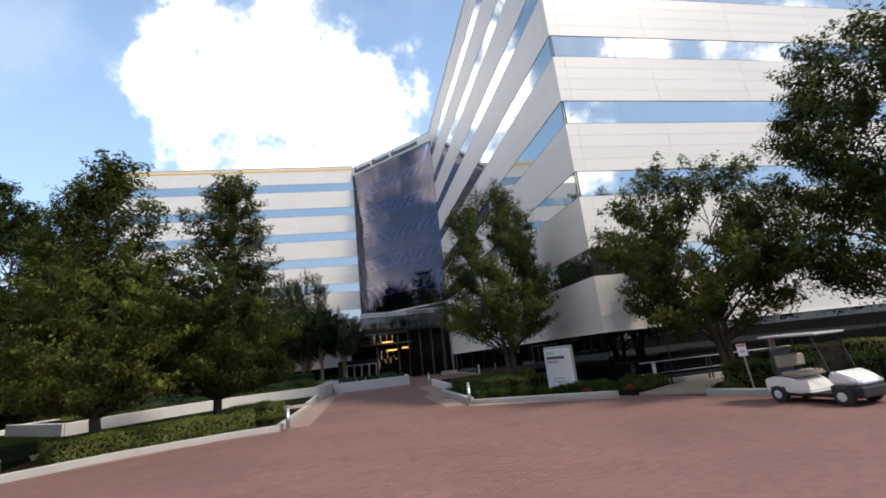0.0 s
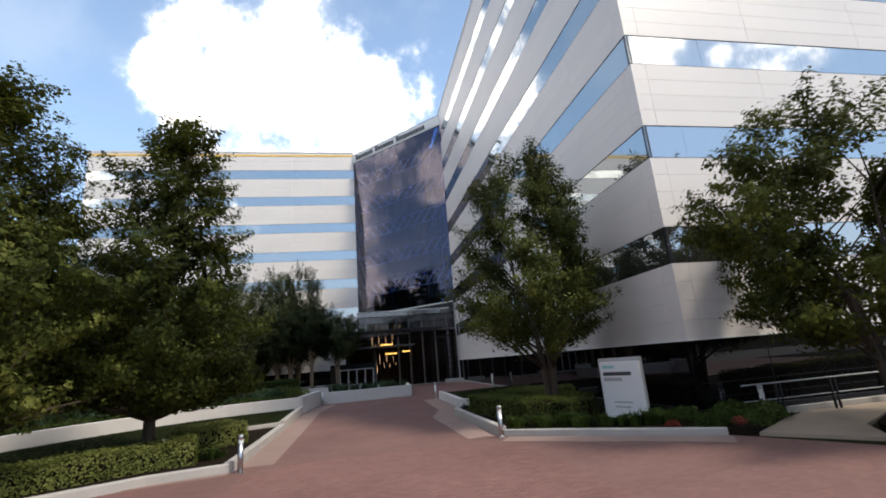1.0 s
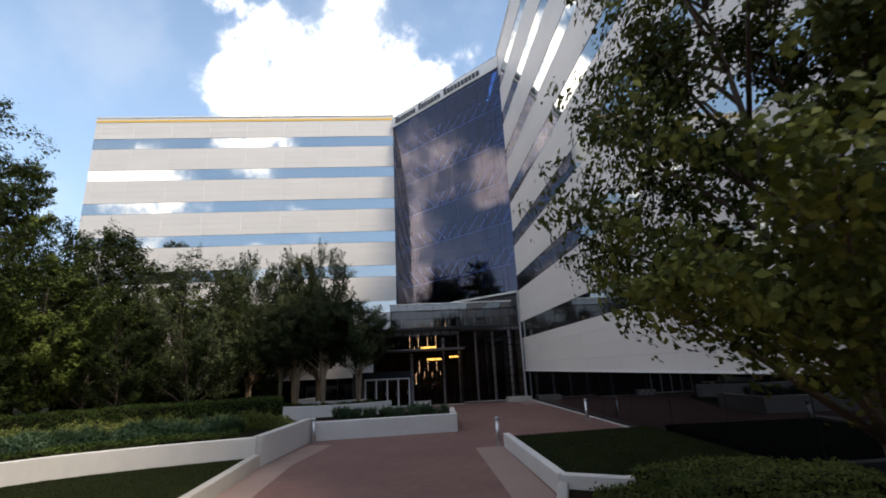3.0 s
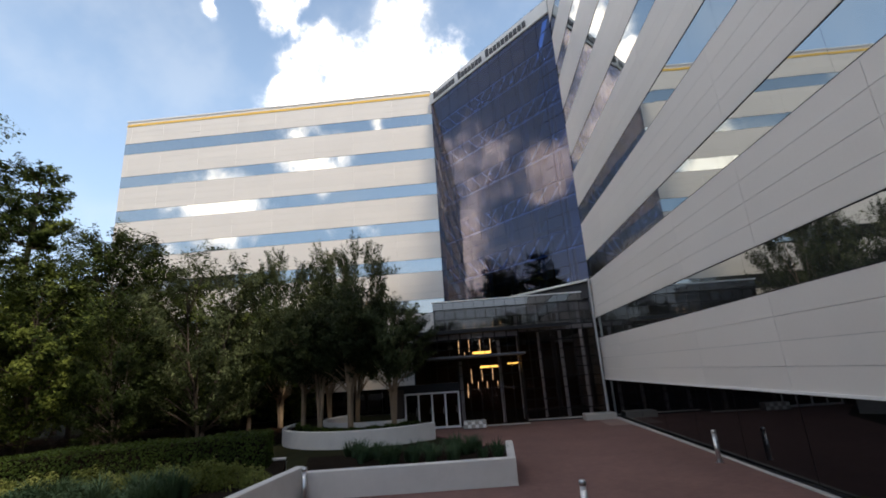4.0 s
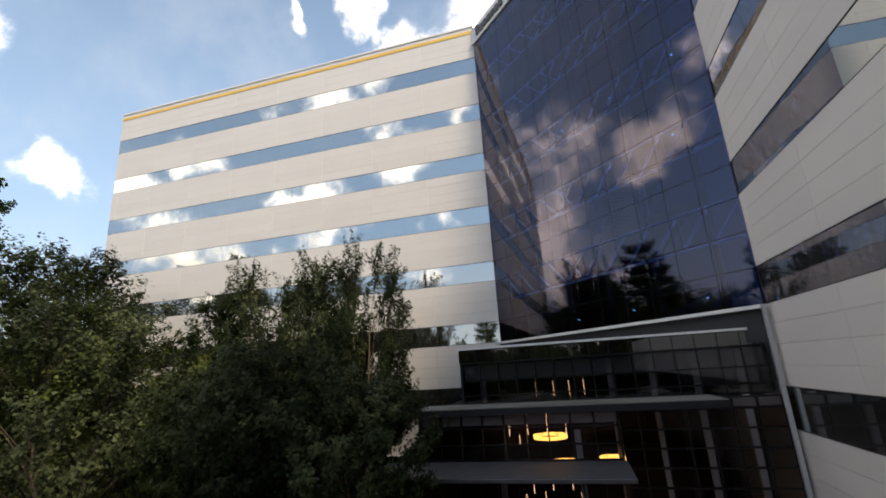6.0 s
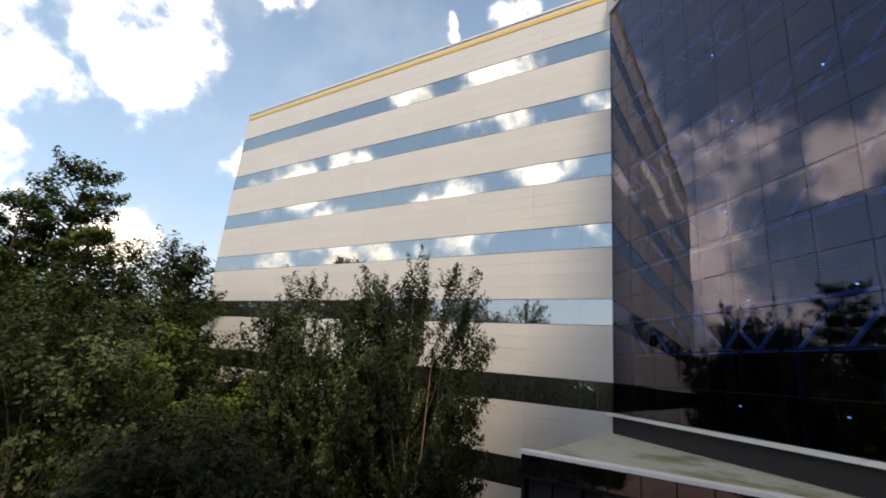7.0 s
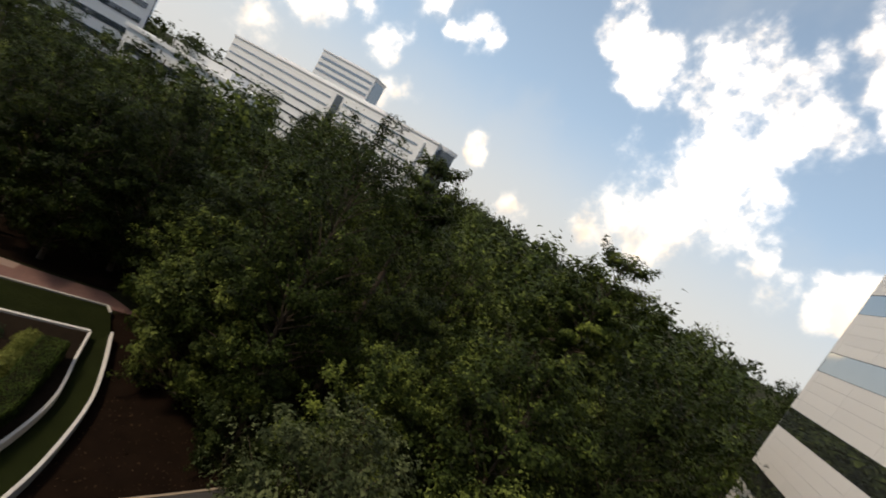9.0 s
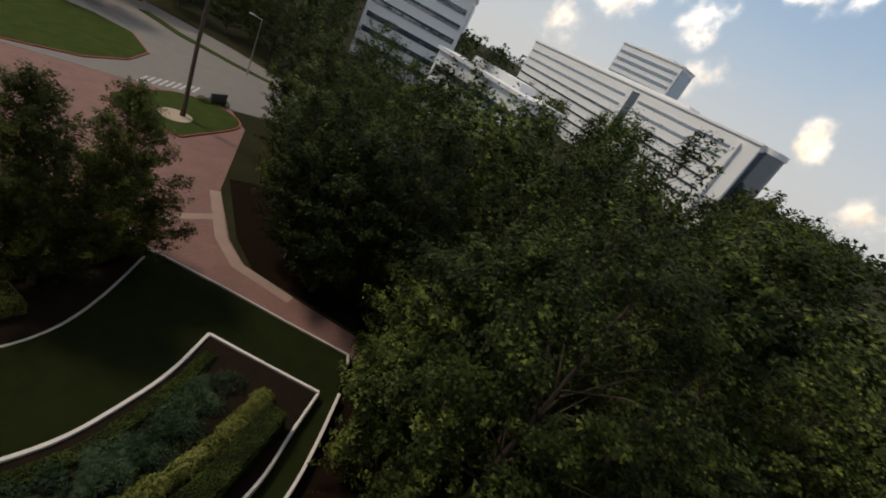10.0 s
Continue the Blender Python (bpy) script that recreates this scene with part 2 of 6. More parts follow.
M = {
    "panel": material("white_metal_panel", (0.665, 0.628, 0.588), 0.45, var=0.05, scale=0.25, fine=12, rand=0.05),
    "coping": material("white_coping", (0.74, 0.73, 0.71), 0.5, var=0.05),
    "yellow": material("yellow_band", (0.75, 0.47, 0.08), 0.5, var=0.05),
    "core": material("grey_backing", (0.26, 0.26, 0.26), 0.8),
    "ribbon": mirror_glass("ribbon_glass", (0.66, 0.70, 0.71), reflect=0.68, dark=(0.055, 0.057, 0.057)),
    "fascia_glass": mirror_glass("fascia_glass", (0.80, 0.80, 0.82), reflect=0.19, dark=(0.004, 0.004, 0.005)),
    "base_glass": mirror_glass("base_glass", (0.60, 0.62, 0.64), reflect=0.11, dark=(0.004, 0.004, 0.005)),
    "atrium_glass": clear_glass("atrium_glass", (0.27, 0.42, 0.70), (0.94, 0.84, 0.86), 0.066),
    "lobby_glass": clear_glass("lobby_glass", (0.70, 0.68, 0.68), (0.75, 0.76, 0.80), 0.013),
    "upper_glass": clear_glass("upper_glass", (0.50, 0.50, 0.52), (0.85, 0.85, 0.87), 0.07),
    "blind": material("grey_blind", (0.50, 0.50, 0.53), 0.8, var=0.10, scale=2.0),
    "pale_steel": material("pale_steel_column", (0.70, 0.70, 0.74), 0.6, var=0.06),
    "brown_stone": material("brown_stone", (0.055, 0.040, 0.032), 0.8, var=0.25, scale=2.0, bump=0.2),
    "mullion": material("dark_mullion", (0.012, 0.012, 0.015), 0.5, spec=0.25),
    "grey_mullion": material("grey_mullion", (0.07, 0.07, 0.08), 0.45, metal=0.3),
    "dark_upstand": material("dark_upstand", (0.020, 0.020, 0.025), 0.6, var=0.15),
    "roof_dark": stained("damp_roof", (0.15, 0.145, 0.132), (0.085, 0.082, 0.065)),
    "truss": material("white_steel", (0.72, 0.74, 0.78), 0.5),
    # near-black base colours: the dimness of rooms behind glass is put into them
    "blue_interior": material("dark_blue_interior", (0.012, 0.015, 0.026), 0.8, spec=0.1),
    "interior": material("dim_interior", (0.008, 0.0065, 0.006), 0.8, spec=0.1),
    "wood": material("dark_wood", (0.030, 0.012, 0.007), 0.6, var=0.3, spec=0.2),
    "concrete": material("pale_concrete", (0.36, 0.34, 0.31), 0.85, var=0.16, scale=1.2, bump=0.3),
    "tan_concrete": material("tan_concrete", (0.30, 0.235, 0.175), 0.9, var=0.18, scale=1.0, bump=0.3),
    "render_wall": material("painted_wall", (0.54, 0.515, 0.485), 0.85, var=0.12, scale=1.5, bump=0.15),
    "roof": stained("stained_roof", (0.44, 0.42, 0.34), (0.17, 0.17, 0.055)),
    "brick": paver_material("red_pavers", (0.178, 0.097, 0.083), (0.150, 0.080, 0.070), (0.138, 0.088, 0.076)),
    "border": material("paver_border", (0.238, 0.162, 0.135), 0.85, var=0.22, scale=0.8, bump=0.2),
    "road": material("concrete_road", (0.135, 0.125, 0.115), 0.9, var=0.2, scale=0.5, bump=0.2),
    "asphalt": material("asphalt", (0.06, 0.06, 0.06), 0.9, var=0.2),
    # lawn grass made lighter: sunlight on the verges is put into this colour
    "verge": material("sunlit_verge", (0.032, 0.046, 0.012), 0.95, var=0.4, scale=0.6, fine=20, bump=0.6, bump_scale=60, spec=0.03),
    "marking": material("worn_road_paint", (0.34, 0.33, 0.31), 0.8, var=0.3, scale=4),
    "kerb_red": material("red_painted_kerb", (0.27, 0.05, 0.04), 0.7, var=0.25),
    # darker than the verge: shade on the garden lawns is in the colour
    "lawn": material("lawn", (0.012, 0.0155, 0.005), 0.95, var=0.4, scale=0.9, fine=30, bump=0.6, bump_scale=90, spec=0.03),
    "path_asphalt": material("path_asphalt", (0.055, 0.053, 0.052), 0.9, var=0.25, scale=0.8, fine=30, bump=0.3, bump_scale=60, spec=0.05),
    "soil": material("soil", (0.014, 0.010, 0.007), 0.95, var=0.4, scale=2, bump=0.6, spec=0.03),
    # mulch brown lowered to near-black: the deep tree shade is in the colour
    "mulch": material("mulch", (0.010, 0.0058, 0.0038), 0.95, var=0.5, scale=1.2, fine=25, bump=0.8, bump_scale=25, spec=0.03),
    "earth": material("woodland_ground", (0.022, 0.022, 0.011), 0.95, var=0.5, scale=0.15, fine=3, spec=0.03),
    "bark": material("bark", (0.062, 0.044, 0.031), 0.9, var=0.35, scale=6, bump=0.8, bump_scale=18),
    "smooth_bark": material("smooth_bark", (0.22, 0.155, 0.10), 0.8, var=0.3, scale=5, bump=0.3, bump_scale=15),
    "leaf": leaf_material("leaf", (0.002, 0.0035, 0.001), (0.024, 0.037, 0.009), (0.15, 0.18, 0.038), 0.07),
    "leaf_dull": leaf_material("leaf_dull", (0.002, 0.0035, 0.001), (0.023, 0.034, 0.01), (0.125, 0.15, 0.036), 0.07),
    "leaf_lime": leaf_material("leaf_lime", (0.055, 0.068, 0.016), (0.150, 0.165, 0.046), (0.27, 0.28, 0.095), 0.22),
    "leaf_hedge": leaf_material("leaf_hedge", (0.016, 0.028, 0.007), (0.042, 0.064, 0.015), (0.10, 0.125, 0.028), 0.2),
    # brighter leaf for the front trees: the light on them is in the colour
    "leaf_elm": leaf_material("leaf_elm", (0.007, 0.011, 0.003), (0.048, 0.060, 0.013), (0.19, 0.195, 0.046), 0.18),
    # the elm leaf darkened: the shade in this crown is in the colour
    "leaf_oak_shaded": leaf_material("leaf_oak_shaded", (0.004, 0.007, 0.002), (0.028, 0.038, 0.009), (0.135, 0.145, 0.034), 0.12),
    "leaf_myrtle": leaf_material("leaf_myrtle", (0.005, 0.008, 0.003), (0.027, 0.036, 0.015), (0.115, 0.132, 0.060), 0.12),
    "leaf_box": leaf_material("leaf_box", (0.026, 0.038, 0.009), (0.078, 0.098, 0.026), (0.17, 0.19, 0.052), 0.22),
    "leaf_grass": leaf_material("leaf_grass", (0.018, 0.032, 0.018), (0.046, 0.078, 0.042), (0.10, 0.145, 0.085), 0.2),
    # blades in the lawn's darkened green, its shade included
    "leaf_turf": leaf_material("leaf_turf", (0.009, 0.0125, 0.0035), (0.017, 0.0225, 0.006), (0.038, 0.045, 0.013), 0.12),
    "leaf_litter": leaf_material("leaf_litter", (0.012, 0.007, 0.004), (0.028, 0.016, 0.009), (0.06, 0.036, 0.021), 0.1),
    "brick_piece": brick_material("clay_brick", (0.186, 0.102, 0.087), (0.149, 0.078, 0.068)),
    "steel": material("brushed_steel", (0.50, 0.50, 0.50), 0.3, metal=1.0, var=0.08),
    "black_metal": material("black_metal", (0.02, 0.02, 0.022), 0.5, metal=0.3),
    "white_plastic": material("white_bodywork", (0.60, 0.60, 0.58), 0.3, var=0.04),
    "wheel_rim": material("painted_rim", (0.52, 0.52, 0.51), 0.4, var=0.06),
    "screen": clear_glass("clear_screen", (0.62, 0.63, 0.64), (0.5, 0.5, 0.5), 0.02),
    "beige_vinyl": material("beige_vinyl", (0.26, 0.225, 0.18), 0.6, var=0.1),
    "rubber": material("rubber", (0.018, 0.018, 0.018), 0.9),
    "sign_white": material("sign_white", (0.70, 0.70, 0.70), 0.5, var=0.04),
    "sign_grey": material("sign_grey", (0.36, 0.36, 0.36), 0.5, var=0.06),
    "letter": material("dark_letters", (0.05, 0.05, 0.055), 0.5),
    "teal": material("teal_mark", (0.30, 0.55, 0.52), 0.5),
    "red_paint": material("red_paint", (0.50, 0.06, 0.05), 0.5),
    "far_white": material("far_white_wall", (0.66, 0.66, 0.66), 0.7, var=0.05, scale=0.05),
    "far_glass": mirror_glass("far_glass", (0.50, 0.58, 0.66), reflect=0.4, dark=(0.06, 0.075, 0.10)),
    "far_dark": mirror_glass("far_dark_glass", (0.40, 0.45, 0.5), reflect=0.2, dark=(0.02, 0.025, 0.035)),
    "flower": leaf_material("flower", (0.16, 0.03, 0.025), (0.26, 0.05, 0.045), (0.34, 0.16, 0.12)),
    "gold": glow("warm_ring_light", (1.0, 0.56, 0.12), 3.2),
    "rod": glow("warm_light_rod", (1.0, 0.62, 0.34), 2.2),
    "spot": glow("white_downlight", (0.9, 0.95, 1.0), 4.0),
}

# ---- building blocks ----


def mesh_of(bm, mat, smooth=False):
    me = bpy.data.meshes.new("m")
    bm.to_mesh(me)
    bm.free()
    if mat:
        me.materials.append(mat)
    if smooth:
        me.polygons.foreach_set("use_smooth", [True] * len(me.polygons))
    return me


def part(name, data, mat=None, parent=None, label="", at=None, smooth=False):
    """Links a bmesh or a mesh as one object, under a thing or a part."""
    me = data if isinstance(data, bpy.types.Mesh) else mesh_of(data, mat, smooth)
    ob = new(name, me)
    if parent:
        ob.parent = parent
    if at is not None:
        ob.matrix_basis = at
    if label:
        ob["label"] = label
    return ob


def thing(name, label, category, at=None, group="", kind=""):
    ob = new(name)
    if at is not None:
        ob.matrix_basis = at
    return tagged(ob, label, category, group, kind)


def add_box(bm, x0, y0, z0, x1, y1, z1, bevel=0.0):
    """A box in bm, between two corners."""
    g = bmesh.ops.create_cube(bm, size=1)
    bmesh.ops.scale(bm, vec=(x1 - x0, y1 - y0, z1 - z0), verts=g["verts"])
    bmesh.ops.translate(bm, vec=((x0 + x1) / 2, (y0 + y1) / 2, (z0 + z1) / 2), verts=g["verts"])
    if bevel:
        es = {e for v in g["verts"] for e in v.link_edges}
        bmesh.ops.bevel(bm, geom=list(es), offset=bevel, segments=2, affect="EDGES", profile=0.5)
    return bm


def box(x0, y0, z0, x1, y1, z1, bevel=0.0):
    return add_box(bmesh.new(), x0, y0, z0, x1, y1, z1, bevel)


def add_tube(bm, pts, radii, sides=8, cap=True):
    """A tapered tube along points."""
    rings = []
    pts = [Vector(p) for p in pts]
    for i, p in enumerate(pts):
        d = (pts[min(i + 1, len(pts) - 1)] - pts[max(i - 1, 0)]).normalized()
        a = d.orthogonal().normalized() if i == 0 else (a - d * a.dot(d)).normalized()
        b = d.cross(a)
        r = radii[i] if hasattr(radii, "__len__") else radii
        rings.append([bm.verts.new(p + (a * math.cos(2 * math.pi * k / sides) + b * math.sin(2 * math.pi * k / sides)) * r) for k in range(sides)])
    for r0, r1 in zip(rings, rings[1:]):
        for k in range(sides):
            bm.faces.new((r0[k], r0[(k + 1) % sides], r1[(k + 1) % sides], r1[k]))
    if cap:
        bm.faces.new(rings[-1])
        bm.faces.new(rings[0][::-1])
    return bm


def tube(pts, radii, sides=8):
    return add_tube(bmesh.new(), pts, radii, sides)


def gz(y):
    """The paved ground rises gently towards the entrance."""
    u = min(1.0, max(0.0, (y - 20.0) / 24.0))
    return 0.3 * u * u * (3 - 2 * u)


def slab(poly, low, high):
    """A solid sheet over a plan polygon, which follows the rise of the ground."""
    bm = bmesh.new()
    f = bm.faces.new([bm.verts.new((x, y, 0)) for x, y in poly])
    if f.calc_area() and f.normal.z < 0:
        f.normal_flip()
    bm.normal_update()
    if bm.faces[:][0].normal.z < 0:
        bmesh.ops.reverse_faces(bm, faces=bm.faces[:])
    for k in range(20, 46, 2):
        bmesh.ops.bisect_plane(bm, geom=bm.verts[:] + bm.edges[:] + bm.faces[:], plane_co=(0, k, 0), plane_no=(0, 1, 0))
    top = bm.faces[:]
    r = bmesh.ops.extrude_face_region(bm, geom=top)
    up = {v for v in r["geom"] if isinstance(v, bmesh.types.BMVert)}
    bmesh.ops.delete(bm, geom=top, context="FACES_ONLY")
    for v in bm.verts:
        v.co.z = gz(v.co.y) + (high if v in up else low)
    bmesh.ops.recalc_face_normals(bm, faces=bm.faces[:])
    return bm


def smooth_line(pts, n=6):
    """A Catmull-Rom line through plan points."""
    P = [Vector(p) for p in pts]
    P = [2 * P[0] - P[1]] + P + [2 * P[-1] - P[-2]]
    out = []
    for i in range(1, len(P) - 2):
        for k in range(n):
            t = k / n
            a, b, c, d = P[i - 1:i + 3]
            out.append(0.5 * (2 * b + (c - a) * t + (2 * a - 5 * b + 4 * c - d) * t * t + (3 * b - a - 3 * c + d) * t ** 3))
    out.append(P[-2])
    return [(v.x, v.y) for v in out]


def strip(pts, width, low, high, bevel=0.02, slope=True, tops=None):
    """A kerb, low wall or hedge body along a plan line, with eased top edges."""
    bm = bmesh.new()
    rings = []
    for i, (x, y) in enumerate(pts):
        p = Vector((x, y))
        d0 = (p - Vector(pts[i - 1])).normalized() if i else None
        d1 = (Vector(pts[i + 1]) - p).normalized() if i < len(pts) - 1 else None
        d = ((d0 or d1) + (d1 or d0)).normalized()
        k = 1.0 / max(0.5, abs(d.dot(d1 or d0)))
        n = Vector((-d.y, d.x)) * (width / 2 * k)
        z = gz(y) if slope else 0.0
        hi = tops[i] if tops else high
        b = bevel
        nb = n * (1 - 2 * b / width)
        rings.append([bm.verts.new((p.x + q.x, p.y + q.y, z + h)) for q, h in
                      ((n, low), (n, hi - b), (nb, hi), (-nb, hi), (-n, hi - b), (-n, low))])
    for r0, r1 in zip(rings, rings[1:]):
        for k in range(6):
            bm.faces.new((r0[k], r1[k], r1[(k + 1) % 6], r0[(k + 1) % 6]))
    bm.faces.new(rings[0])
    bm.faces.new(rings[-1][::-1])
    bmesh.ops.recalc_face_normals(bm, faces=bm.faces[:])
    return bm


def leaf_cloud(centres, normals, size, rng, aspect=0.55, lean=0.6, corners=4):
    """Many small leaves, folded kites or plain three-cornered ones: one mesh from arrays. normals: the way each leaf roughly faces."""
    n = len(centres)
    d = normals + rng.normal(0, lean, (n, 3))
    d /= np.linalg.norm(d, axis=1)[:, None] + 1e-9
    a = np.cross(d, rng.normal(0, 1, (n, 3)))
    a /= np.linalg.norm(a, axis=1)[:, None] + 1e-9
    b = np.cross(d, a)
    s = (size * rng.uniform(0.6, 1.35, n))[:, None]
    fold = d * s * 0.12
    if corners == 4:
        v = np.stack([centres - a * s * 0.5, centres - b * s * 0.5 * aspect + fold, centres + a * s * 0.5, centres + b * s * 0.5 * aspect + fold], 1)
    else:
        v = np.stack([centres - a * s * 0.5 - b * s * 0.5 * aspect, centres + a * s * 0.6, centres - a * s * 0.35 + b * s * 0.5 * aspect], 1)
    me = bpy.data.meshes.new("leaves")
    me.vertices.add(corners * n)
    me.vertices.foreach_set("co", v.reshape(-1).astype(np.float32))
    me.loops.add(corners * n)
    me.loops.foreach_set("vertex_index", np.arange(corners * n, dtype=np.int32))
    me.polygons.add(n)
    me.polygons.foreach_set("loop_start", np.arange(0, corners * n, corners, dtype=np.int32))
    me.update(calc_edges=True)
    me.validate()
    return me

# ---- the ground ----


def ground_sheet():
    xs = np.unique(np.concatenate([np.linspace(-60, 60, 31), [-2500, -1200, -600, -300, -150, -90, 90, 150, 300, 600, 1200, 2500]]))
    ys = np.unique(np.concatenate([np.linspace(-40, 100, 71), [-2500, -1200, -600, -300, -150, -80, 150, 300, 600, 1200, 2500]]))
    bm = bmesh.new()
    grid = [[bm.verts.new((x, y, gz(y) - 0.06)) for x in xs] for y in ys]
    for r0, r1 in zip(grid, grid[1:]):
        for k in range(len(xs) - 1):
            bm.faces.new((r0[k], r0[k + 1], r1[k + 1], r1[k]))
    return bm


tagged(part("ground", ground_sheet(), M["earth"]), "dark woodland ground with leaf litter reaching the horizon", "ground", kind="structure")

XR, YS, YL, XW = 11.0, 19.5, 67.55, -34.24
JX, JY = 0.17, 56.15          # where the glass front meets the two wings
TOP = 33.13
PITCH, SILL, HEAD = 3.985, 5.14, 6.47
BASE = 2.52

drive = [(-17.0, 7.5), (-17.0, 15.4), (-17.8, 18.9), (-24.5, 25.8), (-25.0, 29.2), (-12.0, 18.6), (-10.6, 15.9), (-8.2, 18.1), (-5.2, 19.7), (-3.35, 20.2),
         (-3.3, 26.4), (-3.25, 34.6), (-2.5, 39.3), (3.7, 39.8), (3.8, 43.0), (1.3, 50.0), (-2.5, 54.6), (10.9, 56.5), (10.9, 36), (5.15, 35.5),
         (5.3, 29.5), (4.6, 27.3), (4.75, 21.0), (6.3, 19.8), (9.8, 17.2), (11.6, 13.8), (14, 9.0), (30, 2), (45, -4), (45, -14), (0, -14), (-9, -14), (-20, -14), (-21, -8.5)]
tagged(part("pavement", slab(drive, -0.3, 0.0), M["brick"]), "red clay paver drive and forecourt, worn and dusty", "pavement", kind="structure")

road = [(-60, -14), (-36, -15.5), (-20, -14.1), (45, -14.1), (90, -14), (90, -44), (2, -40), (-6, -60), (-14, -54), (-24, -45.5), (-33, -34), (-60, -20)]
tagged(part("road", slab(road, -0.3, -0.01), M["road"]), "pale concrete road beyond the entrance drive", "road", kind="structure")

# paler paver bands along the edges of the approach
lift = 0.006
for pts, w in (([(-2.75, 20.6), (-2.7, 26.4), (-2.6, 34.6), (-1.9, 38.1)], 1.0), ([(4.1, 21.0), (3.9, 27.2), (4.6, 29.6), (4.55, 35.6)], 1.0),
               ([(10.3, 36), (10.25, 54)], 1.2), ([(-16.5, 8), (-16.4, 15.4), (-17.2, 18.7), (-20.5, 22.3)], 0.9), ([(-16.6, 12.2), (-12.0, 13.6)], 0.8),
               ([(-3.4, 20.2), (-6, 19.7), (-9.2, 17.4)], 0.8), ([(4.6, 20.2), (6.2, 19.1), (9.5, 16.6)], 0.8)):
    tagged(part("paver_band", strip(pts, w, -0.1, lift, 0.002), M["border"]), "paler buff paver band edging the red forecourt", "paving band", group="paver bands", kind="structure")
    lift += 0.003


def kerb(pts, label, w=0.22, low=-0.15, high=0.16, mat="concrete", curve=True, name="kerb", tops=None):
    line = smooth_line(pts, 6) if curve else pts
    return tagged(part(name, strip(line, w, low, high, 0.025, tops=tops), M[mat]), label, name.replace("_", " "), group=name + "s", kind="structure")


# left of the approach: planting bed, lawn, curved terrace
bed_front = [(-3.35, 20.15), (-5.2, 19.7), (-8.2, 18.1), (-10.6, 15.9), (-12.0, 18.6)]
arc = [(-3.3, 28.2), (-6.0, 27.3), (-7.9, 25.8), (-9.5, 23.3), (-11.4, 19.2)]
curve_front = [(-3.3, 34.6), (-6.2, 33.9), (-8.6, 33.0), (-10.5, 31.6), (-12.6, 29.6), (-14.65, 26.75)]
end_wall = [(-14.65, 26.75), (-16.9, 28.7), (-20.1, 31.4)]
curve_back = [(-20.1, 31.4), (-18.2, 33.6), (-15.9, 36.3), (-13, 38.3), (-9, 40.2), (-4.0, 41.5)]
outer_wall = [(-21.5, 31.4), (-19.2, 34.6), (-17.2, 37.0), (-14.5, 39.3), (-12.0, 40.9), (-7.0, 43.4)]
lawn_edge = [(-12.0, 18.6), (-16.1, 21.9), (-19.4, 24.8), (-23.2, 28.05), (-22.9, 28.9)]
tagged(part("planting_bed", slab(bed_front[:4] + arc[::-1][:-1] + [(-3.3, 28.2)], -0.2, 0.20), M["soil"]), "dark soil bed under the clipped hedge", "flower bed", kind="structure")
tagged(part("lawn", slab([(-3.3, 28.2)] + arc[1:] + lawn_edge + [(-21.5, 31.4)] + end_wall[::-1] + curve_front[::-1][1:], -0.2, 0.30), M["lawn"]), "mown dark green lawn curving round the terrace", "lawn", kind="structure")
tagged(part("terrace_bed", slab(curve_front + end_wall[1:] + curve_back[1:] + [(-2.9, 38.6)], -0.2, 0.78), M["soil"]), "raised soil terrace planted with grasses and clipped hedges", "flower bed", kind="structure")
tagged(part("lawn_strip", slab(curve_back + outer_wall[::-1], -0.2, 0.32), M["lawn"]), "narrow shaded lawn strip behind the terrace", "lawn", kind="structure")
kerb(bed_front, "pale concrete kerb of the front bed", 0.2, -0.2, 0.24, curve=False)
kerb([(-3.35, 20.15), (-3.3, 24), (-3.25, 28.2)], "pale concrete kerb along the approach", 0.24, -0.2, 0.28)
kerb(arc, "pale low concrete edging between bed and lawn", 0.15, -0.2, 0.36)
kerb([(-3.25, 28.2), (-3.25, 31), (-3.25, 34.5)], "pale concrete kerb along the lawn", 0.24, -0.2, 0.40)
kerb(curve_front, "low curved off-white retaining wall", 0.2, -0.2, 0.92, "render_wall", name="garden_wall")
kerb([(-3.25, 34.6), (-2.6, 39.2)], "off-white retaining wall beside the approach", 0.26, -0.2, 0.95, "render_wall", False, name="garden_wall")
kerb(end_wall, "low off-white end wall of the terrace", 0.18, -0.2, 0.92, "render_wall", name="garden_wall")
kerb(curve_back, "low curved grey wall behind the terrace", 0.16, -0.2, 0.85, "render_wall", name="garden_wall")
kerb(outer_wall, "low curved outer garden wall, white topped", 0.18, -0.2, 0.62, "render_wall", name="garden_wall")
kerb(lawn_edge, "pale concrete kerb along the brick walk", 0.16, -0.2, 0.42, curve=False)
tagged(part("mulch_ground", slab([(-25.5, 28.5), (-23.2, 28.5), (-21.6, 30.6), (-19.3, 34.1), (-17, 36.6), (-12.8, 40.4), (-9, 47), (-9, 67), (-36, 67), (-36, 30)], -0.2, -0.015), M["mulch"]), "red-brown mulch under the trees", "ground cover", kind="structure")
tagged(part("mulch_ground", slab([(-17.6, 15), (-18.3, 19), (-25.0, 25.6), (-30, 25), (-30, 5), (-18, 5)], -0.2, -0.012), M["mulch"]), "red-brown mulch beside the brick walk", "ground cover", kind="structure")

# planter before the entrance
planter = [(-2.6, 39.35), (3.68, 39.8), (3.8, 42.9), (-3.6, 42.6)]
tagged(part("planter_soil", slab(planter, -0.2, 0.62), M["soil"]), "soil of the long forecourt planter", "flower bed", kind="structure")
